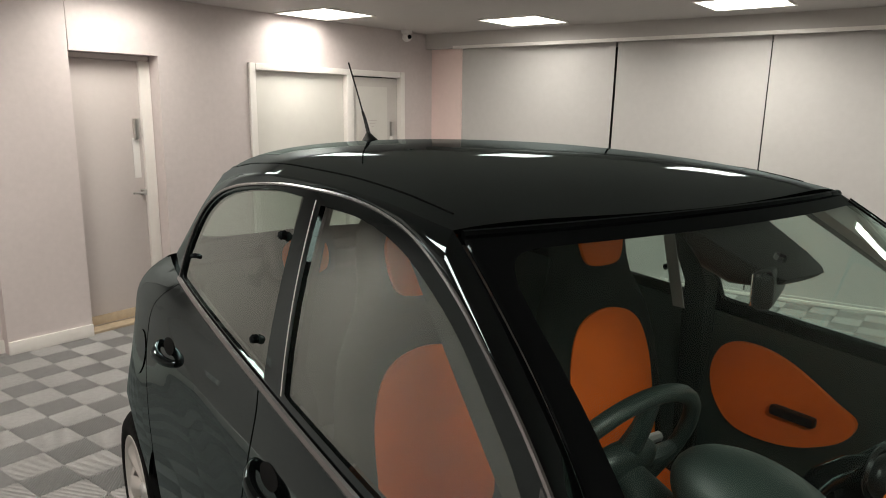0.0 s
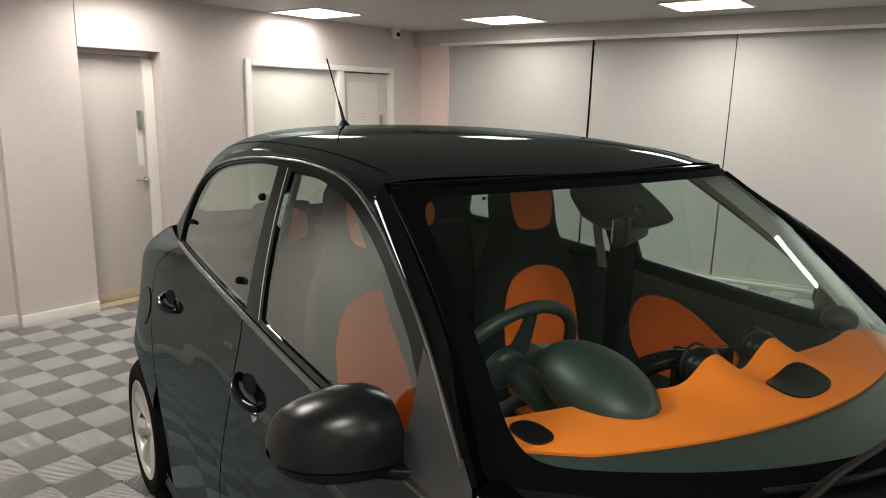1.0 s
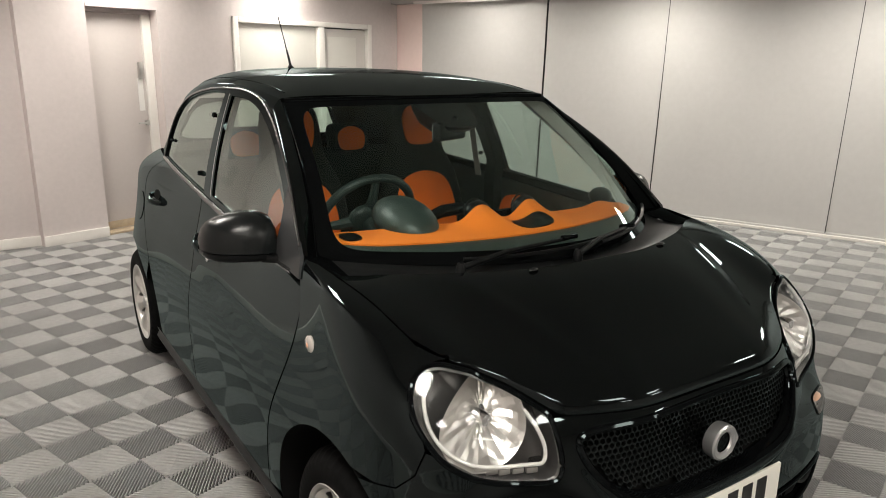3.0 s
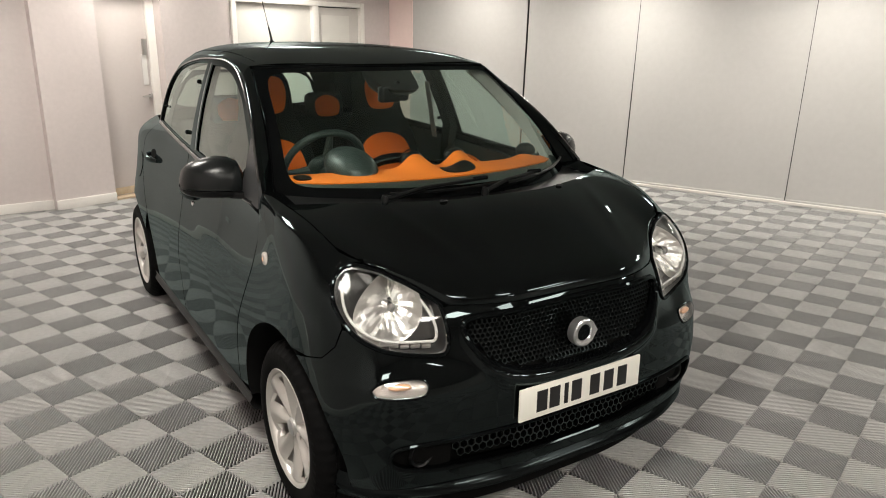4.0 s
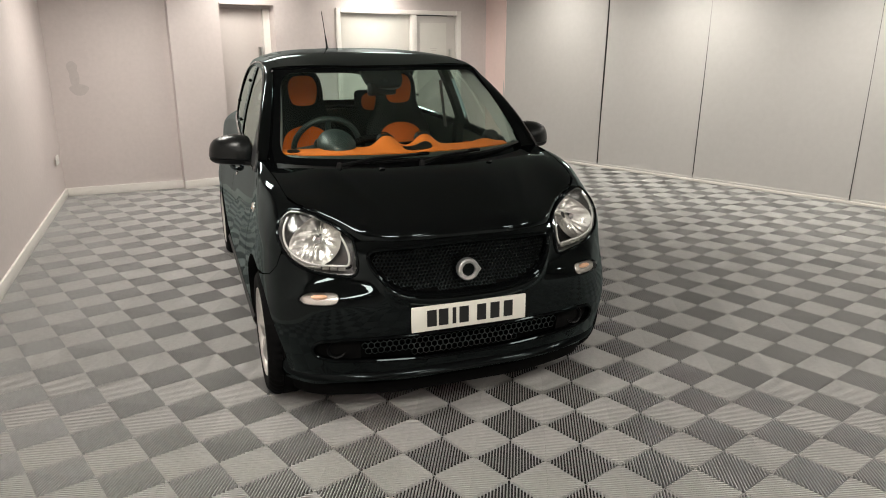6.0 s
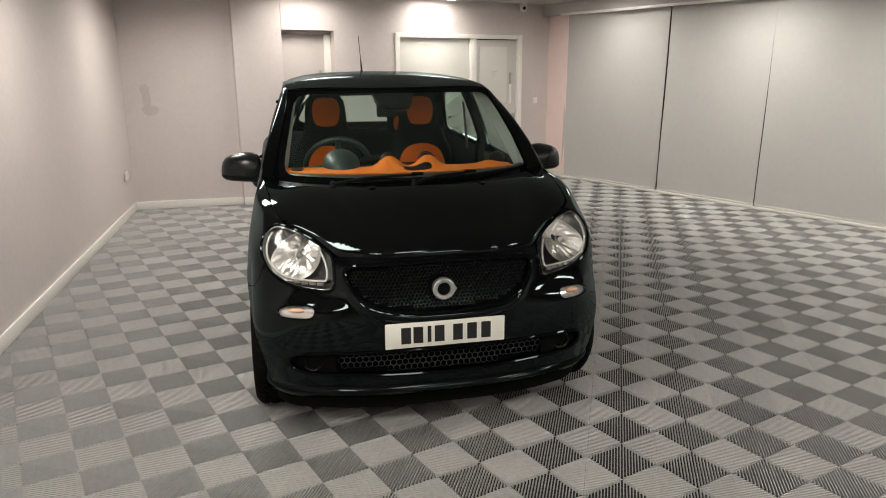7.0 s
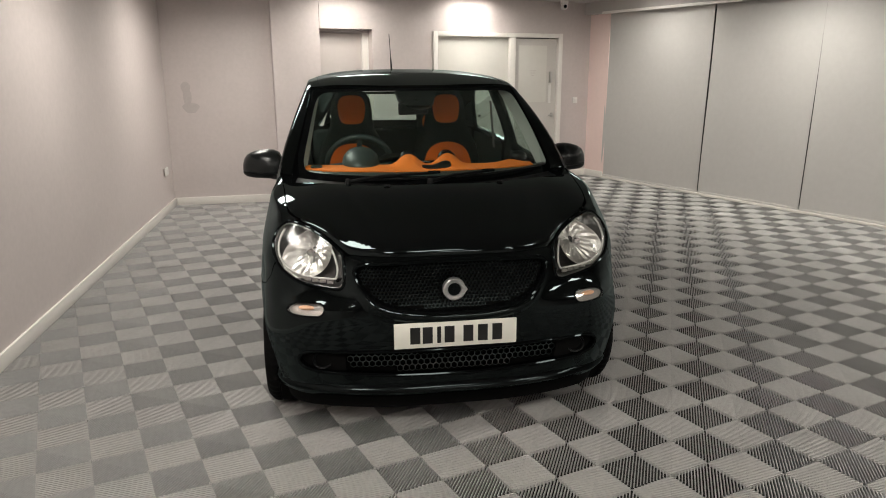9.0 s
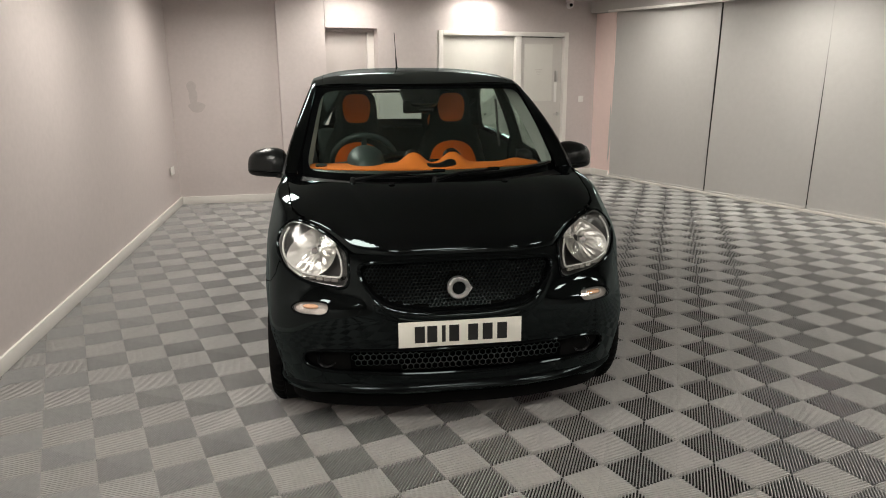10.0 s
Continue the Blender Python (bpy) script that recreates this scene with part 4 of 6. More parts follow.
    for _ in range(14):
        arr[1:-1] = (arr[:-2] + 2 * arr[1:-1] + arr[2:]) / 4
    rows = [[tuple(p) for p in r] for r in arr]
    # its foot runs down into the wing
    foot = [tuple(np.array(p) + (-sg * 0.004, -0.012, -0.05)) for p in rows[0]]
    rows.insert(0, foot)
    v, f = loft(rows)
    build("windscreen_pillar", v, f, M_PAINT, car, "gloss black windscreen pillar")
    v, f = tube([tuple(np.array(green(y, z, sg)) + (sg * 0.003, 0, 0)) for y, z in outer[3:]], 0.0042, 6)
    build("frame_edge", v, f, M_EDGE, car, "dark bright edge of the door frame")
    # bright waist strip
    rows = []
    for y in np.linspace(0.93, 2.872, 50):
        z = I(TOP_Z, max(y, 0.95)) + 0.001
        b = np.array(green(y, z, sg))
        rows.append([tuple(b + np.array((sg * e, 0, h))) for e, h in ((0.0, -0.006), (0.008, -0.004), (0.010, 0.004), (0.006, 0.012), (0.0, 0.014))])
    v, f = loft(rows)
    build("waist_strip", v, f, M_WAIST, car, "satin silver strip under the side windows")

# cowl between bonnet and windscreen
rows = []
for i in range(41):
    x = -0.69 + 1.38 * i / 40
    a = np.array(bonnet(x * 0.985, 1.0)) + (0, 0.004, -0.016)
    b = np.array(screen(x * 0.975, 1.032)) + (0, -0.004, -0.01)
    rows.append([tuple(a + (b - a) * w + np.array((0, 0, -0.012 * math.sin(math.pi * w)))) for w in np.linspace(0, 1, 6)])
v, f = loft(rows)
build("scuttle", v, f, M_BLACK, car, "black plastic scuttle under the wipers")

# windscreen with its black printed border
def ws_edge(zb, zb2, zt, x0, x1, n=14, soften=0):
    """Closed outline in width and height: heights at the middle and side of the foot, height of the head, half widths of foot and head."""
    L = [(x * x0, zb + (zb2 - zb) * x * x) for x in np.linspace(-1, 1, 2 * n)]
    L += [(x0 + (x1 - x0) * t, zb2 + (zt - 0.006 - zb2) * t) for t in np.linspace(0, 1, n)]
    L += [(x * x1, zt - 0.006 * x * x) for x in np.linspace(1, -1, 2 * n)]
    L += [(-(x0 + (x1 - x0) * t), zb2 + (zt - 0.006 - zb2) * t) for t in np.linspace(1, 0, n)]
    out = []
    for p in L:
        if not out or math.dist(p, out[-1]) > 0.004:
            out.append(p)
    if math.dist(out[0], out[-1]) < 0.004:
        out.pop()
    # corners rounded off by averaging along the line
    line = np.array(dense(out, 0.012))
    for _ in range(soften):
        line = (np.roll(line, 1, 0) + line + np.roll(line, -1, 0)) / 3
    return [tuple(p) for p in line]


clear = [p for p in ws_edge(1.052, 1.046, 1.430, 0.638, 0.545, soften=16) if p[0] <= -0.005] + [p for p in ws_edge(1.052, 1.046, 1.430, 0.674, 0.567, soften=16) if p[0] > 0.005]
clear.sort(key=lambda p: math.atan2(p[1] - 1.24, p[0] * 0.35))
whole = ws_edge(1.022, 1.016, 1.455, 0.686, 0.577, soften=3)
border = panel("windscreen_border", whole, screen, M_GLOSSBLK, car, holes=(clear,), step=0.04, depth=0.0, label="black printed windscreen border", toward=(0, 2.2, 0.7))
panel("windscreen", clear, screen, M_WSCREEN, car, step=0.05, depth=0, toward=(0, 2.2, 0.7), label="clear laminated windscreen")

v, f = tube([tuple(np.array(screen(x, 1.450 - 0.006 * (x / 0.566) ** 2)) + (0, 0.006, 0.0)) for x in np.linspace(-0.57, 0.57, 40)], 0.010, 8)
build("header_seal", v, f, M_GLOSSBLK, car, "black seal over the windscreen")
for sg in (-1, 1):
    v, f = tube([tuple(np.array(screen(sg * (0.683 - 0.109 * t), 1.03 + 0.42 * t)) + (0, -0.003, 0.002)) for t in np.linspace(0.02, 0.955, 24)], 0.0026, 6)
    build("screen_seal", v, f, M_GLOSSBLK, car, "thin dark seal beside the windscreen")
    v, f = tube([tuple(np.array(roof(sg * 0.92 * I(RAIL_X, y), y)) + (0, 0, -0.0006)) for y in np.linspace(1.50, 3.15, 40)], 0.0024, 6)
    build("roof_seam", v, f, M_GLOSSBLK, car, "black roof seam strip")

# tail: rear window and tailgate
def tail(x, z):
    y = 3.43 - (z - 1.08) * 0.45 - 0.25 * x * x
    return (x, y, z)


hole = catmull([(-0.44, 1.135), (0, 1.125), (0.44, 1.135), (0.445, 1.23), (0.35, 1.335), (0, 1.35), (-0.35, 1.335), (-0.445, 1.23)], 4, True)
panel("tailgate", [(-0.54, 1.06), (0.54, 1.06), (0.485, 1.24), (0.37, 1.365), (-0.37, 1.365), (-0.485, 1.24)], tail, M_PAINT, car, holes=(hole,), step=0.06, label="gloss black tailgate")
panel("rear_window", hole, tail, M_WIN, car, step=0.08, depth=0, label="tinted rear window")
for sg in (-1, 1):
    rows = []
    for t in np.linspace(0, 1, 12):
        z = 1.085 + t * 0.295
        yi = I([(1.09, 2.868), (1.21, 2.82), (1.305, 2.75), (1.372, 2.65), (1.41, 2.52)], z)
        a = np.array(green(yi, z, sg))
        b = np.array(tail(sg * (0.565 - 0.175 * t), z))
        mid = (a + b) / 2 + np.array((sg * 0.025, 0.03, 0.0))
        rows.append([tuple((1 - w) ** 2 * a + 2 * w * (1 - w) * mid + w * w * b) for w in np.linspace(0, 1, 9)])
    v, f = loft(rows)
    build("rear_pillar", v, f, M_PAINT, car, "gloss black rear pillar")
v, f = loft([[(x, 3.27 + 0.04 * t, roof(x, 3.27)[2] - 0.035 * t * t) for x in np.linspace(-0.385, 0.385, 15)] for t in np.linspace(0, 1, 4)])
build("roof_spoiler", v, f, M_PAINT, car, "black roof spoiler")

# ---- nose ------------------------------------------------------------------
GRILLE = catmull([(-0.415, 0.752), (-0.36, 0.768), (-0.2, 0.777), (0, 0.780), (0.2, 0.777), (0.36, 0.768), (0.415, 0.752), (0.418, 0.72), (0.39, 0.672), (0.335, 0.622), (0.25, 0.588), (0.12, 0.570), (0, 0.566), (-0.12, 0.570), (-0.25, 0.588), (-0.335, 0.622), (-0.39, 0.672), (-0.418, 0.72)], 5, True)
LOWER = catmull([(-0.60, 0.402), (-0.45, 0.406), (-0.25, 0.404), (0, 0.402), (0.25, 0.404), (0.45, 0.406), (0.60, 0.402), (0.645, 0.378), (0.640, 0.336), (0.57, 0.312), (0.4, 0.300), (0.2, 0.290), (0, 0.287), (-0.2, 0.290), (-0.4, 0.300), (-0.57, 0.312), (-0.640, 0.336), (-0.645, 0.378)], 5, True)
IND = catmull([(0.555, 0.604), (0.61, 0.608), (0.665, 0.604), (0.692, 0.583), (0.675, 0.561), (0.615, 0.556), (0.56, 0.559), (0.542, 0.581)], 5, True)
def xu(line, sg=1):
    return [(sg * u_of_x(x) if x >= 0 else -sg * u_of_x(x), z) for x, z in line]


LAMP_U = catmull([(0.482, 0.790), (0.51, 0.816), (0.60, 0.859), (0.70, 0.885), (0.79, 0.903), (0.86, 0.914), (0.892, 0.905), (0.893, 0.872), (0.862, 0.822), (0.815, 0.772), (0.765, 0.728), (0.70, 0.694), (0.62, 0.671), (0.54, 0.661), (0.495, 0.662), (0.474, 0.678), (0.470, 0.72)], 5, True)
BUMP_TOP = []
for x in np.linspace(-0.48, 0.48, 30):
    a = abs(x)
    BUMP_TOP.append(((1 if x >= 0 else -1) * u_of_x(a), 0.797))
_low = [p for p in LAMP_U if p[1] < 0.80 and p[0] < 0.875]
_low.sort(key=lambda p: (p[0] > 0.50, p[0] if p[0] > 0.50 else -p[1]))
right = [(p[0], p[1] - 0.006) for p in _low]
tail_r = [(0.816, 0.752), (0.836, 0.698), (0.884, 0.654), (0.952, 0.638)]
right = [p for p in right if p[0] < 0.80]
arch_f = [(u_of_y(y), z) for y, z in ARCH_F if y < 0.40 and 0.20 < z < 0.632]
low_edge = [(u, I([(0, 0.165), (0.6, 0.170), (0.85, 0.20), (1.1, 0.24)], abs(u))) for u in np.linspace(arch_f[-1][0] - 0.02, -(arch_f[-1][0] - 0.02), 60)]
arch_f.sort(key=lambda p: -p[1])
outline = BUMP_TOP[1:-1] + right + tail_r + arch_f + low_edge + [(-u, z) for u, z in arch_f[::-1]] + [(-u, z) for u, z in tail_r[::-1]] + [(-u, z) for u, z in right[::-1]]
ind_u = xu(IND)
panel("front_bumper", outline, front_lift, M_PAINT, car, holes=(xu(GRILLE), xu(LOWER), ind_u, [(-u, z) for u, z in ind_u]), step=0.0105, depth=0.035, label="gloss black front bumper")


def hex_mesh(outline, lift, pitch, wall, depth, back):
    """Honeycomb clipped to an outline in x and z."""
    poly = np.array(outline)
    lo, hi = poly.min(0), poly.max(0)
    verts, faces = [], []
    r = pitch / math.sqrt(3)
    j = 0
    z = lo[1]
    while z < hi[1]:
        x = lo[0] + (pitch / 2 if j % 2 else 0)
        while x < hi[0]:
            cell = [(x + r * math.sin(math.pi * k / 3), z + r * math.cos(math.pi * k / 3)) for k in range(6)]
            if inside(poly, np.array(cell)).all():
                o = len(verts)
                for k, s in ((0, 1.0), (1, wall), (2, wall * 0.9)):
                    for a, b in cell:
                        q = lift(x + (a - x) * s, z + (b - z) * s)
                        verts.append((q[0], q[1] + back + (depth if k == 2 else 0), q[2]))
                for k in range(6):
                    l = (k + 1) % 6
                    faces.append((o + k, o + l, o + 6 + l, o + 6 + k))
                    faces.append((o + 6 + k, o + 6 + l, o + 12 + l, o + 12 + k))
            x += pitch
        z += pitch * 0.866
        j += 1
    return verts, faces


def nose(x, z):
    return front_lift((1 if x >= 0 else -1) * u_of_x(x), z)


def grille_face(x, z):
    # dished upper grille
    p = nose(x, z)
    return (p[0], p[1] + 0.012 + 0.03 * max(0.0, 1 - (x / 0.42) ** 2) * max(0, 1 - ((z - 0.68) / 0.13) ** 2), p[2])


def shrink(line, k, c):
    return [(c[0] + (x - c[0]) * k[0], c[1] + (z - c[1]) * k[1]) for x, z in line]


grille = build("grille", *hex_mesh(shrink(GRILLE, (0.97, 0.93), (0, 0.69)), grille_face, 0.0165, 0.78, 0.014, 0.0), M_MESHUP, car, "black honeycomb upper grille")
panel("backing", GRILLE, lambda x, z: tuple(np.array(grille_face(x, z)) + (0, 0.022, 0)), M_INNER, grille, step=0.04, depth=0)
rows = [[tuple(np.array(nose(x, z)) + (0, -0.002, 0)) for x, z in shrink(GRILLE, (k, k2), (0, 0.69))] for k, k2 in ((1.0, 1.0), (0.985, 0.965))]
rows.append([tuple(np.array(grille_face(x, z)) + (0, 0.002, 0)) for x, z in shrink(GRILLE, (0.965, 0.92), (0, 0.69))])
v, f = loft(rows, closed=True)
build("surround", v, f, M_GLOSSBLK, grille, "gloss black grille rim")
low_g = build("lower_grille", *hex_mesh(shrink(LOWER, (0.74, 0.90), (0, 0.346)), lambda x, z: tuple(np.array(nose(x, z)) + (0, 0.016 + 0.25 * max(0, z - 0.30), 0)), 0.026, 0.82, 0.02, 0.0), M_MESH, car, "black honeycomb lower grille")
panel("backing", LOWER, lambda x, z: tuple(np.array(nose(x, z)) + (0, 0.05, 0)), M_INNER, low_g, step=0.04, depth=0)
for sg in (-1, 1):
    v, f = lathe([(0.0, 0.03), (0.029, 0.028), (0.034, 0.0), (0.039, -0.004), (0.042, 0.006)], 24, "y")
    c = nose(sg * 0.555, 0.358)
    build("fog_blank", [(x + c[0], y + c[1] + 0.02, z + c[2]) for x, y, z in v], f, M_BLACK, low_g, "round black blanking cup")
    rows = [[tuple(np.array(nose(sg * x, z)) + (0, y, 0)) for x, y in ((0.46, 0.03), (0.50, 0.022), (0.60, 0.024), (0.64, 0.03))] for z in np.linspace(0.305, 0.402, 6)]
    v, f = loft(rows)
    build("cheek", v, f, M_INNER, low_g)
# chin spoiler
rows = []
for u in np.linspace(-0.93, 0.93, 70):
    z = I([(0, 0.205), (0.6, 0.208), (0.93, 0.225)], abs(u))
    p = np.array(front_lift(u, z))
    n2 = np.array((np.interp(abs(u), _U, _NRM[:, 0]) * (1 if u >= 0 else -1), np.interp(abs(u), _U, _NRM[:, 1]), 0))
    k = min(1, (0.93 - abs(u)) * 2.2)
    rows.append([tuple(p + n2 * a * k + np.array((0, 0, b))) for a, b in ((-0.004, 0.062), (0.008, 0.050), (0.022, 0.036), (0.034, 0.024), (0.036, 0.012), (0.026, 0.002), (-0.01, -0.006), (-0.06, -0.03))])
v, f = loft(rows)
build("chin_spoiler", v, f, M_CHIN, car, "satin black chin spoiler")

# air dam set back under the spoiler
rows = []
for u in np.linspace(-0.90, 0.90, 50):
    p = np.array(front_lift(u, 0.21))
    n2 = np.array((np.interp(abs(u), _U, _NRM[:, 0]) * (1 if u >= 0 else -1), np.interp(abs(u), _U, _NRM[:, 1]), 0))
    rows.append([tuple(p - n2 * d + np.array((0, 0, h))) for d, h in ((0.03, 0.0), (0.045, -0.06), (0.06, -0.10), (0.075, -0.105), (0.16, -0.07))])
v, f = loft(rows)
build("air_dam", v, f, M_INNER, car, "matt black air dam under the bumper")

# tow eye cover
cov = [(u_of_x(0.435) + 0.024 * math.cos(a), 0.482 + 0.020 * math.sin(a)) for a in np.linspace(0, 2 * math.pi, 22, endpoint=False)]
panel("tow_cover", [(-u, z) for u, z in cov], front_lift, M_PAINT, car, step=0.012, depth=0.003, offset=0.0018, label="small black tow eye cover")
# round emblem
v, f = lathe([(0.027, -0.006), (0.030, -0.012), (0.042, -0.014), (0.047, -0.010), (0.048, 0.004), (0.046, 0.02)], 40, "y")
badge = build("emblem", [(x - 0.006, y, z + 0.668) for x, y, z in v], f, M_SATIN, car, "round satin silver emblem")
v = [(0.024, -0.0135, 0.668 + 0.036), (0.050, -0.011, 0.668), (0.024, -0.0135, 0.668 - 0.036), (0.024, -0.001, 0.704), (0.047, -0.001, 0.668), (0.024, -0.001, 0.632)]
build("pointer", v, [(0, 2, 1), (0, 1, 4, 3), (1, 2, 5, 4), (3, 4, 5)], M_SATIN, badge, "silver pointer", False)
v, f = lathe([(0, -0.002), (0.031, -0.004)], 30, "y")
build("centre", [(x, y, z + 0.668) for x, y, z in v], f, M_GLOSSBLK, badge)

# number plate with plain bars
plate = part("number_plate", box_bm((0.52, 0.008, 0.111), (0, -0.010, 0.476), 0.0035), M_PLATE, car, "white plate with plain black bars")
part("holder", box_bm((0.50, 0.02, 0.10), (0, 0.0025, 0.476), 0.002), M_BLACK, plate)
for x in (-0.172, -0.120, -0.072, -0.028, 0.052, 0.114, 0.176):
    w = 0.016 if x == -0.072 else 0.042
    part("bar", box_bm((w, 0.002, 0.072), (x, -0.0145, 0.476)), M_PLATEBAR, plate, "", False)

# indicators in the bumper
for sg in (-1, 1):
    line = [(sg * u, z) for u, z in ind_u]
    ind = panel("indicator", line, front_lift, M_LENS, car, step=0.012, depth=0.012, offset=0.003, label="clear oval indicator lens")
    panel("reflector", line, front_lift, M_INDBACK, ind, step=0.015, depth=0, offset=-0.014)
    c = front_lift(sg * u_of_x(0.615), 0.585)
    v, f = lathe([(0, -0.012), (0.006, -0.010), (0.010, -0.004), (0.011, 0.006)], 16, "y")
    build("bulb", [(x * 3.0 + c[0], y + c[1] + 0.014 - abs(x) * 0.1 + sg * x * 0.9, z * 0.9 + c[2]) for x, y, z in v], f, M_AMBER, ind, "amber bulb")

# rounded edges that catch the light
def bead(name, line, lift, r, mat, parent, label=""):
    pts = [lift(a, z) for a, z in dense(line, 0.012)]
    v, f = tube(pts, r, 8, True)
    return build(name, v, f, mat, parent, label)


bead("rim_bead", xu(GRILLE), front_lift, 0.0095, M_GLOSSBLK, grille)
bead("lip_bead", xu(LOWER), front_lift, 0.0075, M_GLOSSBLK, low_g)
for sg in (-1, 1):
    bead("lamp_seal", [(sg * u, z) for u, z in LAMP_U], front_lift, 0.007, M_GLOSSBLK, car, "gloss black headlamp edge")
    bead("indicator_seal", [(sg * u, z) for u, z in ind_u], front_lift, 0.0035, M_GLOSSBLK, car, "black indicator edge")
    rows = []
    for t in np.linspace(0, 1, 9):
        y = 0.69 + 0.185 * t
        a = np.array(band(u_of_y(y), rounded(TOP_WING, y) - 0.006, sg, True))
        b = np.array((sg * (0.668 - 0.016 * t), 0.700 + 0.215 * t, 1.006 + 0.016 * t))
        rows.append([tuple(a + (b - a) * w + np.array((0, 0, 0.004 * math.sin(math.pi * w)))) for w in np.linspace(0, 1, 5)])
    v, f = loft(rows)
    build("scuttle_corner", v, f, M_GLOSSBLK, car, "black scuttle end piece")
# ---- lamps, wheels and fittings -------------------------------------------
def lamp_scale(k, kz, cu=0.69, cz=0.785):
    return [(cu + (u - cu) * k, cz + (z - cz) * kz) for u, z in LAMP_U]


random.seed(11)
for sg in (-1, 1):
    def L3(u, z, back, sg=sg):
        d = inset(u, z) + back
        x = np.interp(u, _U, _C[:, 0]) - d * np.interp(u, _U, _NRM[:, 0])
        y = np.interp(u, _U, _C[:, 1]) - d * np.interp(u, _U, _NRM[:, 1])
        return (sg * float(x), float(y), z)
    lens = panel("headlamp", lamp_scale(0.985, 0.98), lambda u, z: L3(u, z, -0.002), M_LENS, car, step=0.025, depth=0, label="clear headlamp with bright reflector")
    v, f = loft([[L3(u, z, b) for u, z in lamp_scale(k, k2)] for k, k2, b in ((1.0, 1.0, 0.006), (0.985, 0.978, -0.003), (0.955, 0.93, 0.0), (0.94, 0.91, 0.02), (0.90, 0.86, 0.06), (0.0, 0.0, 0.075))], closed=True)
    build("housing", v, f, M_LAMPGREY, lens, "grey lamp housing")
    # big faceted bowl
    cu, cz = 0.668, 0.798
    rows = []
    for r, back in ((0.116, 0.006), (0.112, 0.010), (0.103, 0.022), (0.092, 0.033), (0.078, 0.043), (0.062, 0.051), (0.046, 0.057), (0.030, 0.060), (0.016, 0.061)):
        ring = []
        for k in range(36):
            a = 2 * math.pi * k / 36
            facet = random.uniform(-0.0022, 0.0022) + 0.0015 * (-1) ** k if 0.02 < r < 0.11 else 0
            ring.append(L3(cu + r * 1.08 * math.cos(a), cz + r * 0.86 * math.sin(a), back + facet))
        rows.append(ring)
    v, f = loft(rows, closed=True)
    build("bowl", v, f, M_REFLECT, lens, "faceted chrome reflector bowl", False)
    c = L3(cu, cz, 0.03)
    v, f = lathe([(0.0, -0.02), (0.014, -0.018), (0.017, -0.008), (0.017, 0.02)], 16, "y")
    build("bulb_shield", [(x + c[0], y + c[1], z + c[2]) for x, y, z in v], f, M_CHROME, lens, "chrome bulb cap")
    # inner light guide, a U along the foot
    guide = catmull([(0.868, 0.885), (0.852, 0.848), (0.815, 0.795), (0.765, 0.750), (0.70, 0.719), (0.62, 0.703), (0.54, 0.699), (0.512, 0.704), (0.506, 0.735), (0.52, 0.775), (0.545, 0.81)], 8)
    v, f = tube([L3(u, z, 0.006) for u, z in guide], 0.0048, 8)
    build("light_guide", v, f, M_DRL, lens, "pale U-shaped light guide")
    for k in range(5):
        u = 0.540 + 0.036 * k
        c = L3(u, I([(0.54, 0.685), (0.62, 0.690), (0.69, 0.707)], u), 0.014)
        part("lamp_cell", box_bm((0.028, 0.012, 0.014), c, 0.003, Matrix.Rotation(sg * 0.3, 3, "Z")), M_REFLECT, lens)
    # side repeater
    c = np.array(band(u_of_y(0.728), 0.842, sg))
    v, f = lathe([(0.0, sg * 0.008), (0.020, sg * 0.007), (0.027, sg * 0.002), (0.028, -sg * 0.004)], 22, "x")
    rep_ = build("side_repeater", [(x + c[0], y * 1.05 + c[1], z * 0.9 + c[2]) for x, y, z in v], f, M_INDBACK, car, "pale round side repeater")
    v, f = lathe([(0.0, sg * 0.0105), (0.007, sg * 0.009)], 12, "x")
    build("bulb", [(x + c[0], y + c[1], z + c[2]) for x, y, z in v], f, M_AMBER, rep_)

    # door handles: bowed bar over a flat near-black oval, the cup's shade
    for nm, y0, y1, z0, z1 in (("door_handle", 1.735, 1.905, 0.872, 0.905), ("door_handle", 2.56, 2.715, 0.922, 0.945)):
        ym, zm = (y0 + y1) / 2, (z0 + z1) / 2
        cup = [(u_of_y(ym + 0.050 * math.cos(a)), zm + 0.012 + 0.024 * math.sin(a)) for a in np.linspace(0, 2 * math.pi, 26, endpoint=False)]
        h = panel(nm, cup, lambda u, z, sg=sg: band(u, z, sg), M_INNER, car, step=0.015, depth=0, offset=0.0015, label="black door handle over a flat oval shade patch")
        pts, rad = [], []
        for t in np.linspace(0, 1, 16):
            y = y0 + (y1 - y0) * t
            b = band(u_of_y(y), z0 + (z1 - z0) * t, sg)
            pts.append((b[0] + sg * 0.034 * math.sin(math.pi * t) ** 0.6, y, b[2] - 0.008))
            rad.append(0.011 + 0.004 * math.sin(math.pi * t))
        v, f = tube(pts, rad, 10)
        build("grip", v, f, M_PAINT, h, "gloss black grip")
        if ym < 2.0:
            b = band(u_of_y(y0 + 0.01), z0 - 0.035, sg)
            v, f = lathe([(0.0, sg * 0.006), (0.010, sg * 0.005), (0.013, -sg * 0.002)], 14, "x")
            build("key_lock", [(x + b[0], y + b[1], z + b[2]) for x, y, z in v], f, M_CHROME, h, "chrome key lock")

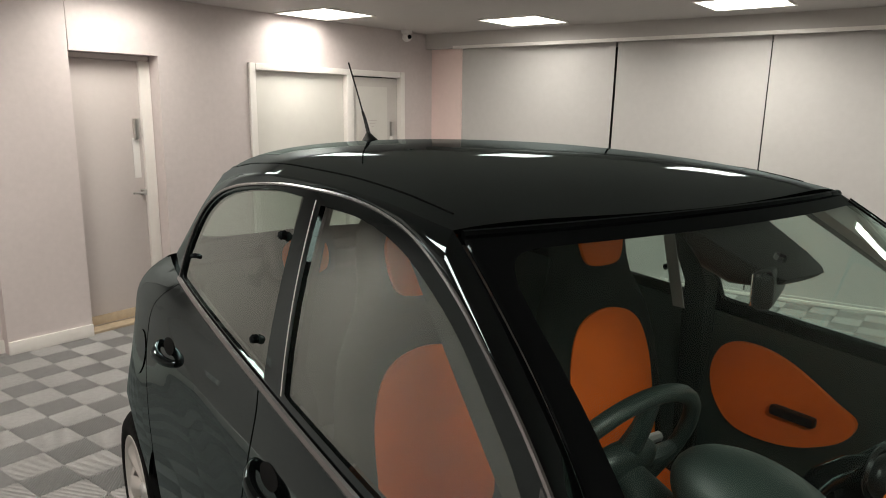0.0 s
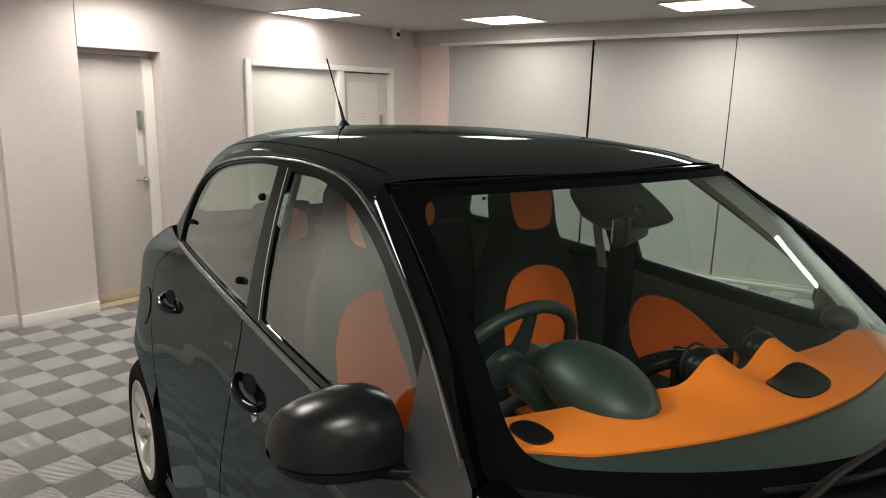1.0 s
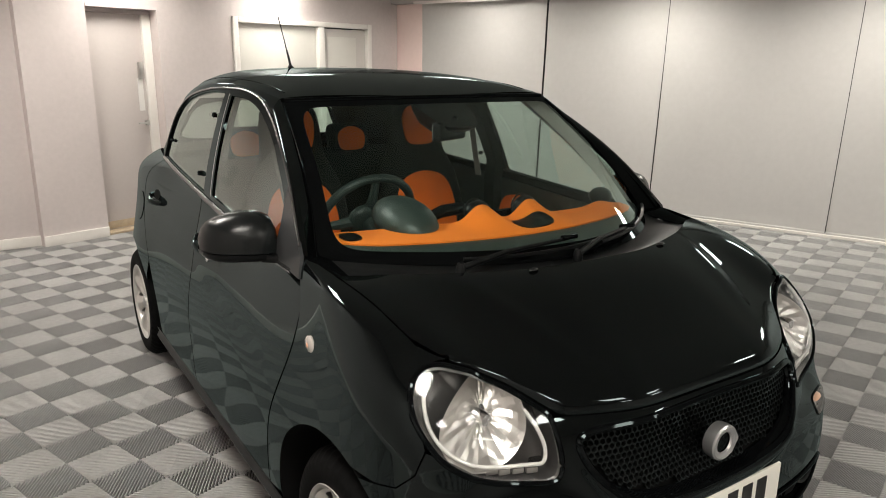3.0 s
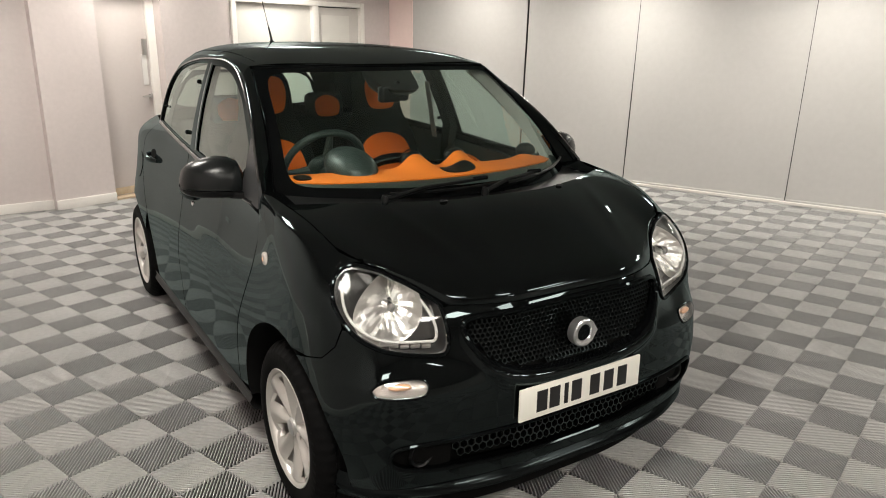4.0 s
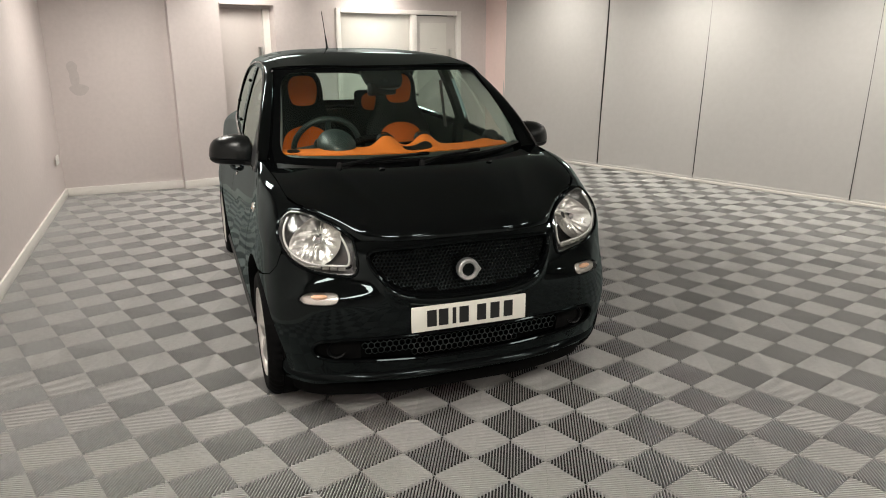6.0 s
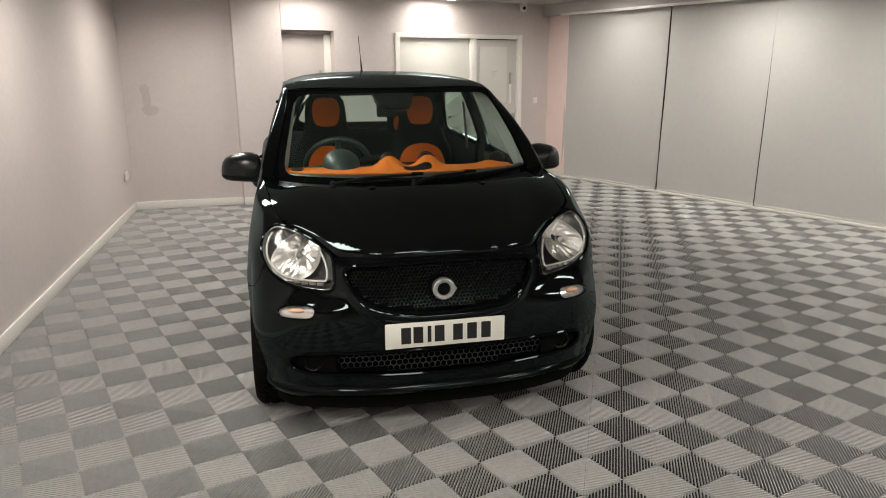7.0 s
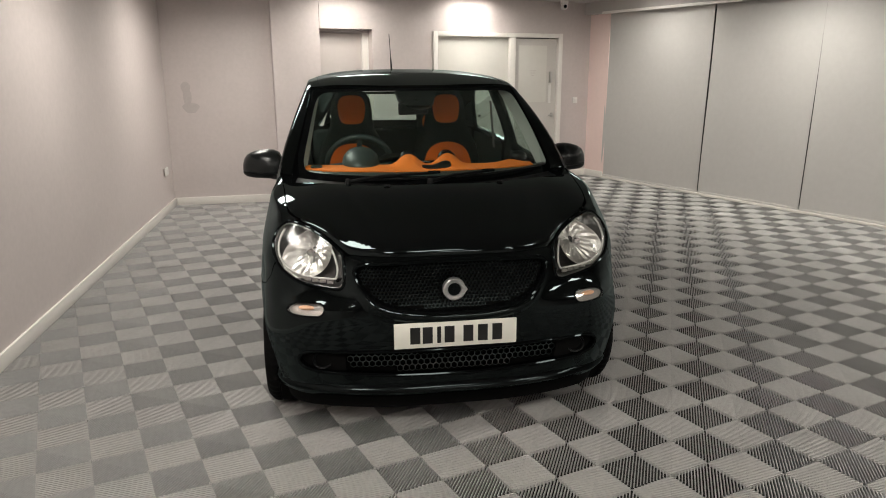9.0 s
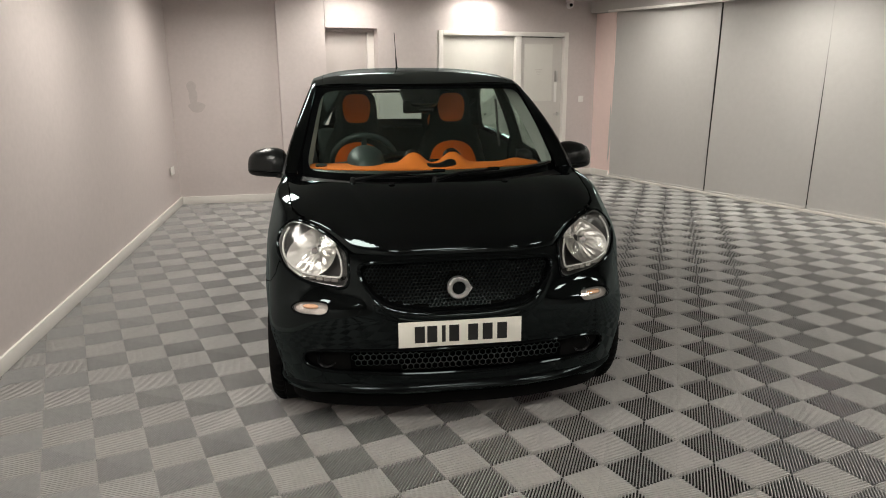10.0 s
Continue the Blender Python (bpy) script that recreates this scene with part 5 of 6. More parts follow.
    # window knobs on the hinged rear glass
    for y, z in ((2.034, 1.360), (2.04, 1.125), (2.713, 1.195)):
        b = green(y, z, sg)
        r = 0.0105 if y < 2.5 else 0.008
        v, f = lathe([(0.0, sg * 0.012), (r * 0.6, sg * 0.011), (r, sg * 0.006), (r, -sg * 0.006)], 16, "x")
        build("window_knob", [(x + b[0], yy + y, zz + z) for x, yy, zz in v], f, M_GLOSSBLK, car, "black round glass fixing")

    # mirror
    def mring(x, yc, zs, ry, up, down, n=30):
        """Section of the mirror: flat along the seam at zs, domed by up above and down below."""
        out = []
        for k in range(n):
            a = 2 * math.pi * k / n
            c, s = math.cos(a), math.sin(a)
            yy = math.copysign(abs(c) ** 0.72, c) * ry * (0.55 if c > 0 else 1)
            zz = abs(s) ** 0.78 * up if s > 0 else -abs(s) ** 0.6 * down
            out.append((sg * x, yc + yy, zs + zz))
        return out
    MX = [(0.738, 1.135, 0.030, 0.040), (0.742, 1.135, 0.062, 0.082), (0.757, 1.137, 0.084, 0.112), (0.785, 1.140, 0.093, 0.124), (0.825, 1.146, 0.095, 0.125), (0.865, 1.153, 0.092, 0.117), (0.900, 1.161, 0.084, 0.104), (0.926, 1.169, 0.073, 0.088), (0.942, 1.175, 0.056, 0.066), (0.950, 1.180, 0.036, 0.038), (0.953, 1.183, 0.012, 0.012)]
    seam_z = lambda x: 1.018 + 0.05 * (x - 0.74)
    v, f = loft([mring(x, y, seam_z(x), ry, up * 0.94, 0.003) for x, y, ry, up in MX], closed=True)
    f += [tuple(range(30))]
    mir = build("door_mirror", v, f, M_MIRRORCAP, car, "satin black door mirror")
    v, f = loft([mring(x, y, seam_z(x) - 0.005, ry * 0.97, 0.001, 0.030 * min(1, up / 0.1)) for x, y, ry, up in MX[1:-1]], closed=True)
    f += [tuple(range(30)), tuple(len(v) - 30 + k for k in range(30))[::-1]]
    build("lower_shell", v, f, M_BLACK, mir, "black mirror foot")
    rows = []
    for t in np.linspace(0, 1, 8):
        x = 0.730 + (0.80 - 0.730) * t
        rows.append(mring(x, 1.05 + 0.075 * t, 1.006 + 0.002 * t, 0.045 + 0.02 * t, 0.010, 0.024))
    v, f = loft(rows, closed=True)
    build("stalk", v, f, M_BLACK, mir, "black mirror stalk")
    g = [(sg * (0.846 + 0.075 * math.cos(a)), 1.198, 1.064 + 0.05 * math.sin(a)) for a in np.linspace(0, 2 * math.pi, 24, endpoint=False)]
    build("mirror_glass", g, [tuple(range(24))], M_CHROME, mir, "mirror glass", False)
    sail = [(0.876, 1.043), (0.93, 1.092), (1.03, 1.178), (1.075, 1.208), (1.06, 1.10), (1.075, 1.0), (0.93, 0.990), (0.862, 0.984)]
    panel("mirror_sail", sail, lambda y, z, sg=sg: green(y, z, sg), M_SAIL, car, step=0.03, depth=0.012, offset=0.008, label="dark grey mirror base panel")

    # wheels
    for cy in (0.542, 3.035):
        wid, cxm = (0.165, 0.732) if cy < 1 else (0.185, 0.735)
        w = wid / 2
        R = 0.296
        prof = [(0.198, w - 0.006), (0.205, w - 0.001), (0.235, w + 0.004), (0.262, w + 0.002), (0.278, w - 0.010), (0.289, w - 0.022), (0.2945, w - 0.034), (R, w - 0.045), (R, 0.030), (R - 0.006, 0.028), (R - 0.006, 0.022), (R, 0.020), (R, -0.020), (R - 0.006, -0.022), (R - 0.006, -0.028), (R, -0.030), (R, -w + 0.045), (0.289, -w + 0.022), (0.262, -w), (0.205, -w)]
        rows = []
        S = 144
        for i, (r, h) in enumerate(prof):
            ring = []
            for k in range(S):
                a = 2 * math.pi * k / S
                rr = r
                if k % 3 == 0 and 4 <= i <= 8:
                    rr -= 0.005
                ring.append((sg * (cxm + h), cy + rr * math.cos(a), 0.296 + rr * math.sin(a)))
            rows.append(ring)
        v, f = loft(rows, closed=True)
        wh = build("wheel", v, f, M_RUBBER, car, "black road tyre on a silver alloy wheel")
        # rim barrel and lip
        v, f = lathe([(0.200, w - 0.010), (0.206, w - 0.003), (0.203, w + 0.001), (0.196, w - 0.002), (0.190, w - 0.012), (0.186, w - 0.05), (0.186, -w + 0.02), (0.05, -w + 0.03)], 64, "x")
        build("rim", [(sg * (cxm + x), cy + y, 0.296 + z) for x, y, z in v], f, M_RIM, wh, "silver alloy rim")
        # disc of eight broad petals with slots at the edge
        rows = []
        NR, NA = 12, 128
        for i in range(NR + 1):
            r = 0.030 + (0.188 - 0.030) * i / NR
            ring = []
            for k in range(NA):
                a = 2 * math.pi * k / NA + (0.25 if cy < 1 else 0.05)
                ph = (k / (NA / 8)) % 1.0
                ridge = abs(ph - 0.5) * 2
                q = (r - 0.03) / 0.158
                h = w - 0.016 - 0.020 * (1 - q) ** 1.5 * 0.4 - 0.050 * math.sin(math.pi * min(1, q * 0.9)) * (ridge ** 1.6) + 0.010 * q
                ring.append((sg * (cxm + h), cy + r * math.cos(a), 0.296 + r * math.sin(a)))
            rows.append(ring)
        v, f = loft(rows, closed=True)
        keep = []
        for q in f:
            i, k = q[0] // NA, q[0] % NA
            ph = ((k + 0.5) / (NA / 8)) % 1.0
            slot = abs(abs(ph - 0.5) - 0.5) < 0.21 and 6 <= i <= 10
            if not slot:
                keep.append(q)
        build("spokes", v, keep, M_RIM, wh, "eight broad silver spokes")
        v, f = lathe([(0, w - 0.012), (0.026, w - 0.013), (0.031, w - 0.018), (0.032, w - 0.04)], 24, "x")
        build("hub_cap", [(sg * (cxm + x), cy + y, 0.296 + z) for x, y, z in v], f, M_SATIN, wh, "silver hub cap")
        for k in range(4):
            a = math.pi / 2 * k + 0.5
            v, f = lathe([(0, w - 0.026), (0.009, w - 0.026), (0.010, w - 0.05)], 8, "x")
            build("wheel_bolt", [(sg * (cxm + x), cy + y + 0.050 * math.cos(a), 0.296 + z + 0.050 * math.sin(a)) for x, y, z in v], f, M_STEEL, wh)
        v, f = lathe([(0.0, 0.0), (0.13, 0.0), (0.13, -0.02), (0.0, -0.02)], 40, "x")
        build("brake_disc", [(sg * (cxm + x + 0.01), cy + y, 0.296 + z) for x, y, z in v], f, M_STEEL, wh, "dark brake disc")

# filler flap on the driver's rear quarter
flap = [(u_of_y(2.945) + 0.07 * math.cos(a), 0.845 + 0.072 * math.sin(a)) for a in np.linspace(0, 2 * math.pi, 30, endpoint=False)]
panel("filler_flap", flap, lambda u, z: band(u, z, -1), M_PAINT, car, step=0.025, depth=0.004, offset=0.003, label="round black fuel filler flap")

# aerial
v, f = loft([[(0.022 * k * math.cos(a), 2.80 + 0.05 * k * math.sin(a) + dy, z) for a in np.linspace(0, 2 * math.pi, 16, endpoint=False)] for k, z, dy in ((1.0, 1.520, 0), (0.95, 1.530, 0.003), (0.6, 1.542, 0.010), (0.35, 1.552, 0.016), (0.0, 1.556, 0.018))], closed=True)
aer = build("aerial", v, f, M_BLACK, car, "short black roof aerial")
v, f = tube([(0, 2.812, 1.545), (0, 2.84, 1.60), (0, 2.86, 1.63)], [0.0075, 0.006, 0.0045], 8)
build("spring", v, f, M_BLACK, aer)
v, f = tube([(0, 2.86, 1.63), (0, 2.90, 1.70), (0, 2.965, 1.805)], [0.0030, 0.0026, 0.0030], 6)
build("whip", v, f, M_BLACK, aer)

# wipers and washer jets
for pivot, foot, tip, joint in (((-0.41, 0.575, 1.036), (-0.36, 0.665, 1.026), (0.24, 0.612, 1.046), (0.00, 0.592, 1.066)), ((-0.03, 0.520, 1.036), (0.10, 0.578, 1.036), (0.635, 0.838, 1.046), (0.27, 0.612, 1.066))):
    v, f = tube([pivot, tuple((np.array(pivot) * 0.6 + np.array(joint) * 0.4) + (0, 0, 0.012)), joint], [0.010, 0.0075, 0.0055], 8)
    wp = build("wiper", v, f, M_BLACK, car, "black windscreen wiper")
    pts = []
    for t in np.linspace(0, 1, 14):
        x = foot[0] + (tip[0] - foot[0]) * t
        pts.append(tuple(np.array(screen(x, foot[2] + (tip[2] - foot[2]) * t)) + (0, -0.018, 0.014)))
    v, f = tube(pts, 0.0060, 6)
    build("blade", v, f, M_BLACK, wp, "black wiper blade")
    part("blade_clip", box_bm((0.06, 0.016, 0.014), np.array(joint) + (0, 0.0, 0.004), 0.004), M_GLOSSBLK, wp, "gloss black blade clip")
    v, f = lathe([(0, 0.018), (0.010, 0.015), (0.014, 0.0), (0.014, -0.02)], 14, "z")
    build("cap", [(x + pivot[0], y + pivot[1], z + pivot[2]) for x, y, z in v], f, M_BLACK, wp, "black wiper cap")
for x in (-0.235, 0.30):
    q = bonnet(x, 0.965)
    v, f = loft([[(q[0] + 0.016 * k * math.cos(a), q[1] + 0.009 * k * math.sin(a), q[2] + z) for a in np.linspace(0, 2 * math.pi, 12, endpoint=False)] for k, z in ((1, 0.0), (0.8, 0.005), (0.0, 0.007))], closed=True)
    build("washer_jet", v, f, M_BLACK, car, "black washer jet")
# ---- interior --------------------------------------------------------------
part("cabin_floor", box_bm((1.40, 2.3, 0.03), (0, 2.0, 0.22)), M_SEATBLK, car, "black cabin carpet")
part("bulkhead", box_bm((1.30, 0.03, 0.75), (0, 0.62, 0.60)), M_INNER, car)
part("underbody", box_bm((1.30, 2.9, 0.03), (0, 1.75, 0.150)), M_INNER, car, "dark underbody")
part("engine_bay_floor", box_bm((1.0, 0.45, 0.5), (0, 0.36, 0.45), 0.05), M_INNER, car)
# headliner and pillar trims
rows = []
for y in np.linspace(1.40, 3.22, 16):
    rows.append([tuple(np.array(roof(s * (I(RAIL_X, y) - 0.012), y)) + (0, 0.0, -0.024)) for s in np.linspace(-1, 1, 15)])
v, f = loft(rows)
build("headliner", v, f, M_SEATBLK, car, "dark cloth headliner")
for sg in (-1, 1):
    rows = []
    for t in np.linspace(0, 1, 14):
        z = 1.035 + 0.40 * t
        a = np.array(screen(sg * (0.680 - 0.108 * t), z)) + (0, 0.02, -0.006)
        b = np.array(screen(sg * (0.668 - 0.108 * t), z)) + (-sg * (0.040 + 0.010 * t if sg > 0 else 0.054 - 0.028 * t), 0.060, -0.01)
        c = np.array(green(1.0 + 0.55 * t ** 1.1, 1.04 + 0.37 * t, sg)) + (-sg * 0.03, 0.03, 0)
        mid = b + (c - b) * (0.55 if sg > 0 else 0.1) + np.array((-sg * 0.008, 0, 0))
        rows.append([tuple(a), tuple(b), tuple(mid), tuple((b + c) / 2 + np.array((-sg * 0.01, 0, 0))), tuple(c)])
    v, f = loft([r[2:] for r in rows])
    build("pillar_lining", v, f, M_SEATBLK, car, "black pillar lining")
    v, f = loft([r[:3] for r in rows])
    build("pillar_trim", v, f, M_PILLAR, car, "pale grey windscreen pillar trim")
    rows = []
    for z in np.linspace(0.5, 1.45, 12):
        x = green(1.9, max(z, 1.05), sg)[0] if z > 1.04 else sg * 0.70
        y = 1.88 + 0.09 * max(0, (z - 1.06) / 0.38)
        rows.append([(x - sg * 0.012, y - 0.055, z), (x - sg * 0.05, y - 0.04, z), (x - sg * 0.05, y + 0.04, z), (x - sg * 0.012, y + 0.055, z)])
    v, f = loft(rows)
    build("centre_pillar_trim", v, f, M_SEATBLK, car, "dark centre pillar trim")
    # door cards
    card = [(0.95, 0.30), (2.80, 0.30), (2.80, 1.06)] + [(y, I(TOP_Z, y) - 0.004) for y in np.linspace(2.75, 0.95, 24)]
    dc = panel("door_card", card, lambda y, z, sg=sg: (sg * (I(BELT_X, y) - 0.045 - 0.03 * min(1, max(0, (0.95 - z) * 6))), y, z), M_DASH, car, step=0.07, depth=0, toward=(sg * 2, 1.8, 0.7), label="black door trim")
    oval = catmull([(1.80, 0.86), (1.755, 0.945), (1.66, 0.965), (1.55, 0.94), (1.42, 0.87), (1.36, 0.83), (1.40, 0.76), (1.54, 0.695), (1.70, 0.69), (1.78, 0.76)], 5, True)
    panel("door_insert", oval, lambda y, z, sg=sg: (sg * (I(BELT_X, y) - 0.085), y, z), M_SEATORANGE, dc, step=0.03, depth=0.014, toward=(sg * 2, 1.6, 0.8), label="orange fabric door insert")
    part("door_pull", box_bm((0.03, 0.13, 0.03), (sg * 0.645, 1.52, 0.80), 0.01), M_BLACK, dc, "black door pull")

# seat belt hanging at the passenger's centre pillar
rows = [[(0.592 - 0.012 * t + w, 1.885 + 0.065 * t + 0.02 * k, 1.04 + 0.30 * t) for k, w in ((-1, 0.0), (1, -0.004), (1, -0.0065), (-1, -0.0025))] for t in np.linspace(0, 1, 7)]
v, f = loft(rows, closed=True)
build("seat_belt", v, f, M_BELT, car, "grey seat belt webbing")

# dashboard
def dash_front(x):
    return 0.730 + 0.40 * x * x


def dash_back(x):
    return 0.932 + 0.045 / (1 + math.exp((x + 0.20) * 40)) + 0.04 * max(0, -x - 0.35) / 0.2


def dash_z(x, q):
    z = 1.059 + 0.005 * q
    z += 0.056 * q ** 1.5 * (math.exp(-(abs(x + 0.085) / 0.062) ** 2.4) + math.exp(-(abs(x - 0.12) / 0.062) ** 2.4) + 0.3 * math.exp(-((x - 0.46) / 0.06) ** 2))
    return z


xs = np.linspace(-0.618, 0.57, 96)
rows = []
for x in xs:
    y0, y1 = max(dash_front(x), screen(x, 1.072)[1] + 0.012), dash_back(x)
    col = [(x, y0 + 0.002, 1.050)] + [(x, y0 + (y1 - y0) * q, dash_z(x, q)) for q in np.linspace(0, 1, 14)]
    col += [(x, y1 + 0.008, dash_z(x, 1) - 0.012), (x, y1 + 0.006, dash_z(x, 1) - 0.05)]
    rows.append(col)
v, f = loft(rows)
dash = build("dash_top", v, f, M_ORANGE, car, "orange fabric dashboard top")
rows = []
for x in np.linspace(-0.66, 0.66, 60):
    yb = screen(x, 1.022)[1] + 0.015
    yf = max(dash_front(x), screen(x, 1.072)[1] + 0.012)
    rows.append([(x, yb, 1.022), (x, yf - 0.022, 1.050), (x, yf + 0.02, 1.056), (x, dash_back(x) + 0.03, 1.03), (x, 1.06, 0.95), (x, 1.02, 0.70), (x, 0.95, 0.45)])
v, f = loft(rows)
build("dashboard", v, f, M_DASH, car, "black dashboard")


def blob(name, c, r, mat, parent, label="", rings=12, sides=24, e=1.0, cut=None, tilt=None):
    rows = []
    for i in range(rings + 1):
        a = -math.pi / 2 + math.pi * i / rings
        row = []
        for k in range(sides):
            b = 2 * math.pi * k / sides
            p = Vector((r[0] * math.cos(a) ** e * math.copysign(abs(math.cos(b)) ** e, math.cos(b)), r[1] * math.cos(a) ** e * math.copysign(abs(math.sin(b)) ** e, math.sin(b)), r[2] * math.copysign(abs(math.sin(a)) ** e, math.sin(a))))
            if tilt is not None:
                p = tilt @ p
            row.append(p + Vector(c))
        rows.append(row)
    v, f = loft(rows, closed=True)
    return build(name, v, f, mat, parent, label)


# instrument hood, vents, speaker grilles
blob("instrument_hood", (-0.328, 1.020, 1.074), (0.098, 0.145, 0.070), M_DASH, car, "black egg-shaped instrument hood", 16, 36, 1.0, None, Matrix.Rotation(0.22, 3, "X"))
for x in (-0.085, 0.12):
    vt = blob("dash_vent", (x, dash_back(x) + 0.022, 1.090), (0.050, 0.034, 0.040), M_BLACK, car, "black round dash vent")
    v, f = lathe([(0.038, 0.0), (0.042, 0.004), (0.045, 0.0), (0.042, -0.006)], 24, "y")
    build("vent_ring", [(a + x, b + dash_back(x) + 0.045, c + 1.090) for a, b, c in v], f, M_BLACK, vt)
for x, y in ((0.52, 0.985),):
    blob("side_vent", (x, y, 1.085), (0.045, 0.045, 0.035), M_BLACK, car, "black side vent")


def on_dash(x, y):
    q = (y - dash_front(x)) / (dash_back(x) - dash_front(x))
    return dash_z(x, min(1, max(0, q)))


for cx, cy, rx, ry in ((0.046, 0.818, 0.074, 0.048), (-0.560, 0.950, 0.030, 0.042)):
    ring = [(cx + rx * math.copysign(abs(math.cos(a)) ** 0.75, math.cos(a)), cy + ry * math.copysign(abs(math.sin(a)) ** 0.75, math.sin(a))) for a in np.linspace(0, 2 * math.pi, 32, endpoint=False)]
    vv = [(x, y, on_dash(x, y) + 0.004) for x, y in ring] + [(x, y, on_dash(x, y) - 0.01) for x, y in ring] + [(cx, cy, on_dash(cx, cy) + 0.005)]
    ff = [(k, (k + 1) % 32, 64) for k in range(32)] + [(k, 32 + k, 32 + (k + 1) % 32, (k + 1) % 32) for k in range(32)]
    build("speaker_cover", vv, ff, M_BLACK, car, "black oval speaker cover")
v, f = tube([(-0.245, 1.01, 1.078), (-0.19, 1.01, 1.094), (-0.13, 1.0, 1.100), (-0.07, 0.978, 1.098)], [0.018, 0.021, 0.021, 0.016], 12)
build("centre_pod", v, f, M_GLOSSBLK, car, "gloss black centre control pod")
part("dash_screen", box_bm((0.20, 0.03, 0.10), (0.03, 1.035, 1.02), 0.012), M_GLOSSBLK, car, "black centre screen")

# steering wheel
tilt = Matrix.Rotation(radians(-62), 3, "X")
sc = Vector((-0.325, 1.305, 1.028))
ring = []
for k in range(48):
    a = 2 * math.pi * k / 48
    ring.append(sc + tilt @ Vector((0.180 * math.cos(a), 0.180 * math.sin(a), 0)))
v, f = tube(ring, 0.0155, 10, True)
sw_ = build("steering_wheel", v, f, M_DASH, car, "black leather steering wheel")
blob("airbag", sc + tilt @ Vector((0, -0.01, -0.012)), (0.078, 0.062, 0.03), M_DASH, sw_, "black airbag cover", 10, 20, 0.8, None, tilt)
for a, b in (((0.06, 0.0), (0.172, 0.015)), ((-0.06, 0.0), (-0.172, 0.015)), ((0.0, -0.05), (0.0, -0.17))):
    v, f = tube([sc + tilt @ Vector((*a, -0.01)), sc + tilt @ Vector(((a[0] + b[0]) / 2, (a[1] + b[1]) / 2, -0.008)), sc + tilt @ Vector((*b, 0))], [0.022, 0.017, 0.013], 8)
    build("spoke", v, f, M_DASH, sw_, "spoke with satin trim")
v, f = tube([sc + tilt @ Vector((0.07, -0.03, 0.006)), sc + tilt @ Vector((0.12, -0.02, 0.010))], 0.010, 8)
build("button_pod", v, f, M_SATIN, sw_, "silver button pod")
v, f = tube([sc, sc + Vector((0, -0.29, -0.09))], 0.035, 12)
build("column", v, f, M_DASH, sw_, "black column shroud")


# seats
def seat_shell(cx, y0, z0, lean, prof, thick, n=22):
    """Rows of a rounded pad: prof gives (height, half width, forward bulge)."""
    rows = []
    for h, hw, bulge in prof:
        row = []
        for k in range(n):
            a = 2 * math.pi * k / n
            c, s = math.cos(a), math.sin(a)
            x = math.copysign(abs(c) ** 0.55, c) * hw
            d = math.copysign(abs(s) ** 0.7, s)
            t = -(thick * 0.5 + bulge * (x / max(hw, 1e-3)) ** 2) if d < 0 else thick * 0.5
            row.append((cx + x, y0 + lean * h + t * abs(d), z0 + h))
        rows.append(row)
    return rows


for cx in (-0.340, 0.275):
    prof = [(0.0, 0.20, 0.02), (0.10, 0.225, 0.03), (0.25, 0.235, 0.035), (0.40, 0.225, 0.03), (0.50, 0.205, 0.02), (0.56, 0.175, 0.012), (0.61, 0.148, 0.0), (0.66, 0.135, 0.0), (0.74, 0.132, 0.0), (0.80, 0.122, 0.0), (0.84, 0.095, 0.0), (0.858, 0.04, 0.0)]
    rows = seat_shell(cx, 1.87, 0.56, 0.16, prof, 0.11)
    v, f = loft(rows, closed=True)
    f += [tuple(range(22))[::-1], tuple(len(v) - 22 + k for k in range(22))]
    st = build("front_seat", v, f, M_SEATBLK, car, "black and orange cloth front seat with built-in headrest")
    face = lambda x, h, cx=cx: (cx + x, 1.87 + 0.16 * h - 0.066, 0.56 + h)
    back_o = catmull([(-0.150, 0.10), (-0.164, 0.24), (-0.156, 0.39), (-0.108, 0.490), (0, 0.524), (0.108, 0.490), (0.156, 0.39), (0.164, 0.24), (0.150, 0.10), (0.0, 0.075)], 5, True)
    panel("back_insert", back_o, face, M_SEATORANGE, st, step=0.03, depth=0.02, toward=(cx, 2.6, 0.9), label="orange backrest panel")
    head_o = catmull([(-0.082, 0.70), (-0.086, 0.77), (-0.06, 0.815), (0, 0.825), (0.06, 0.815), (0.086, 0.77), (0.082, 0.70), (0.06, 0.655), (0, 0.645), (-0.06, 0.655)], 5, True)
    panel("headrest_insert", head_o, lambda x, h, cx=cx: (cx + x, 1.87 + 0.16 * h - 0.062, 0.56 + h), M_SEATORANGE, st, step=0.025, depth=0.02, toward=(cx, 2.6, 1.2), label="orange headrest panel")
    b = box_bm((0.47, 0.50, 0.15), (cx, 1.65, 0.50), 0.06, Matrix.Rotation(radians(8), 3, "X"), 4)
    part("cushion", b, M_SEATBLK, st, "black seat cushion")
    part("cushion_insert", box_bm((0.28, 0.44, 0.03), (cx, 1.64, 0.575), 0.012, Matrix.Rotation(radians(8), 3, "X")), M_SEATORANGE, st, "orange seat panel")
    part("seat_base", box_bm((0.40, 0.42, 0.20), (cx, 1.67, 0.335), 0.03), M_BLACK, st)
rb_ = part("rear_seat", box_bm((1.22, 0.14, 0.62), (0, 2.72, 0.80), 0.05, Matrix.Rotation(radians(-14), 3, "X"), 4), M_SEATBLK, car, "black rear bench with orange panels")
part("bench_cushion", box_bm((1.22, 0.48, 0.18), (0, 2.47, 0.50), 0.05, None, 4), M_SEATBLK, rb_)
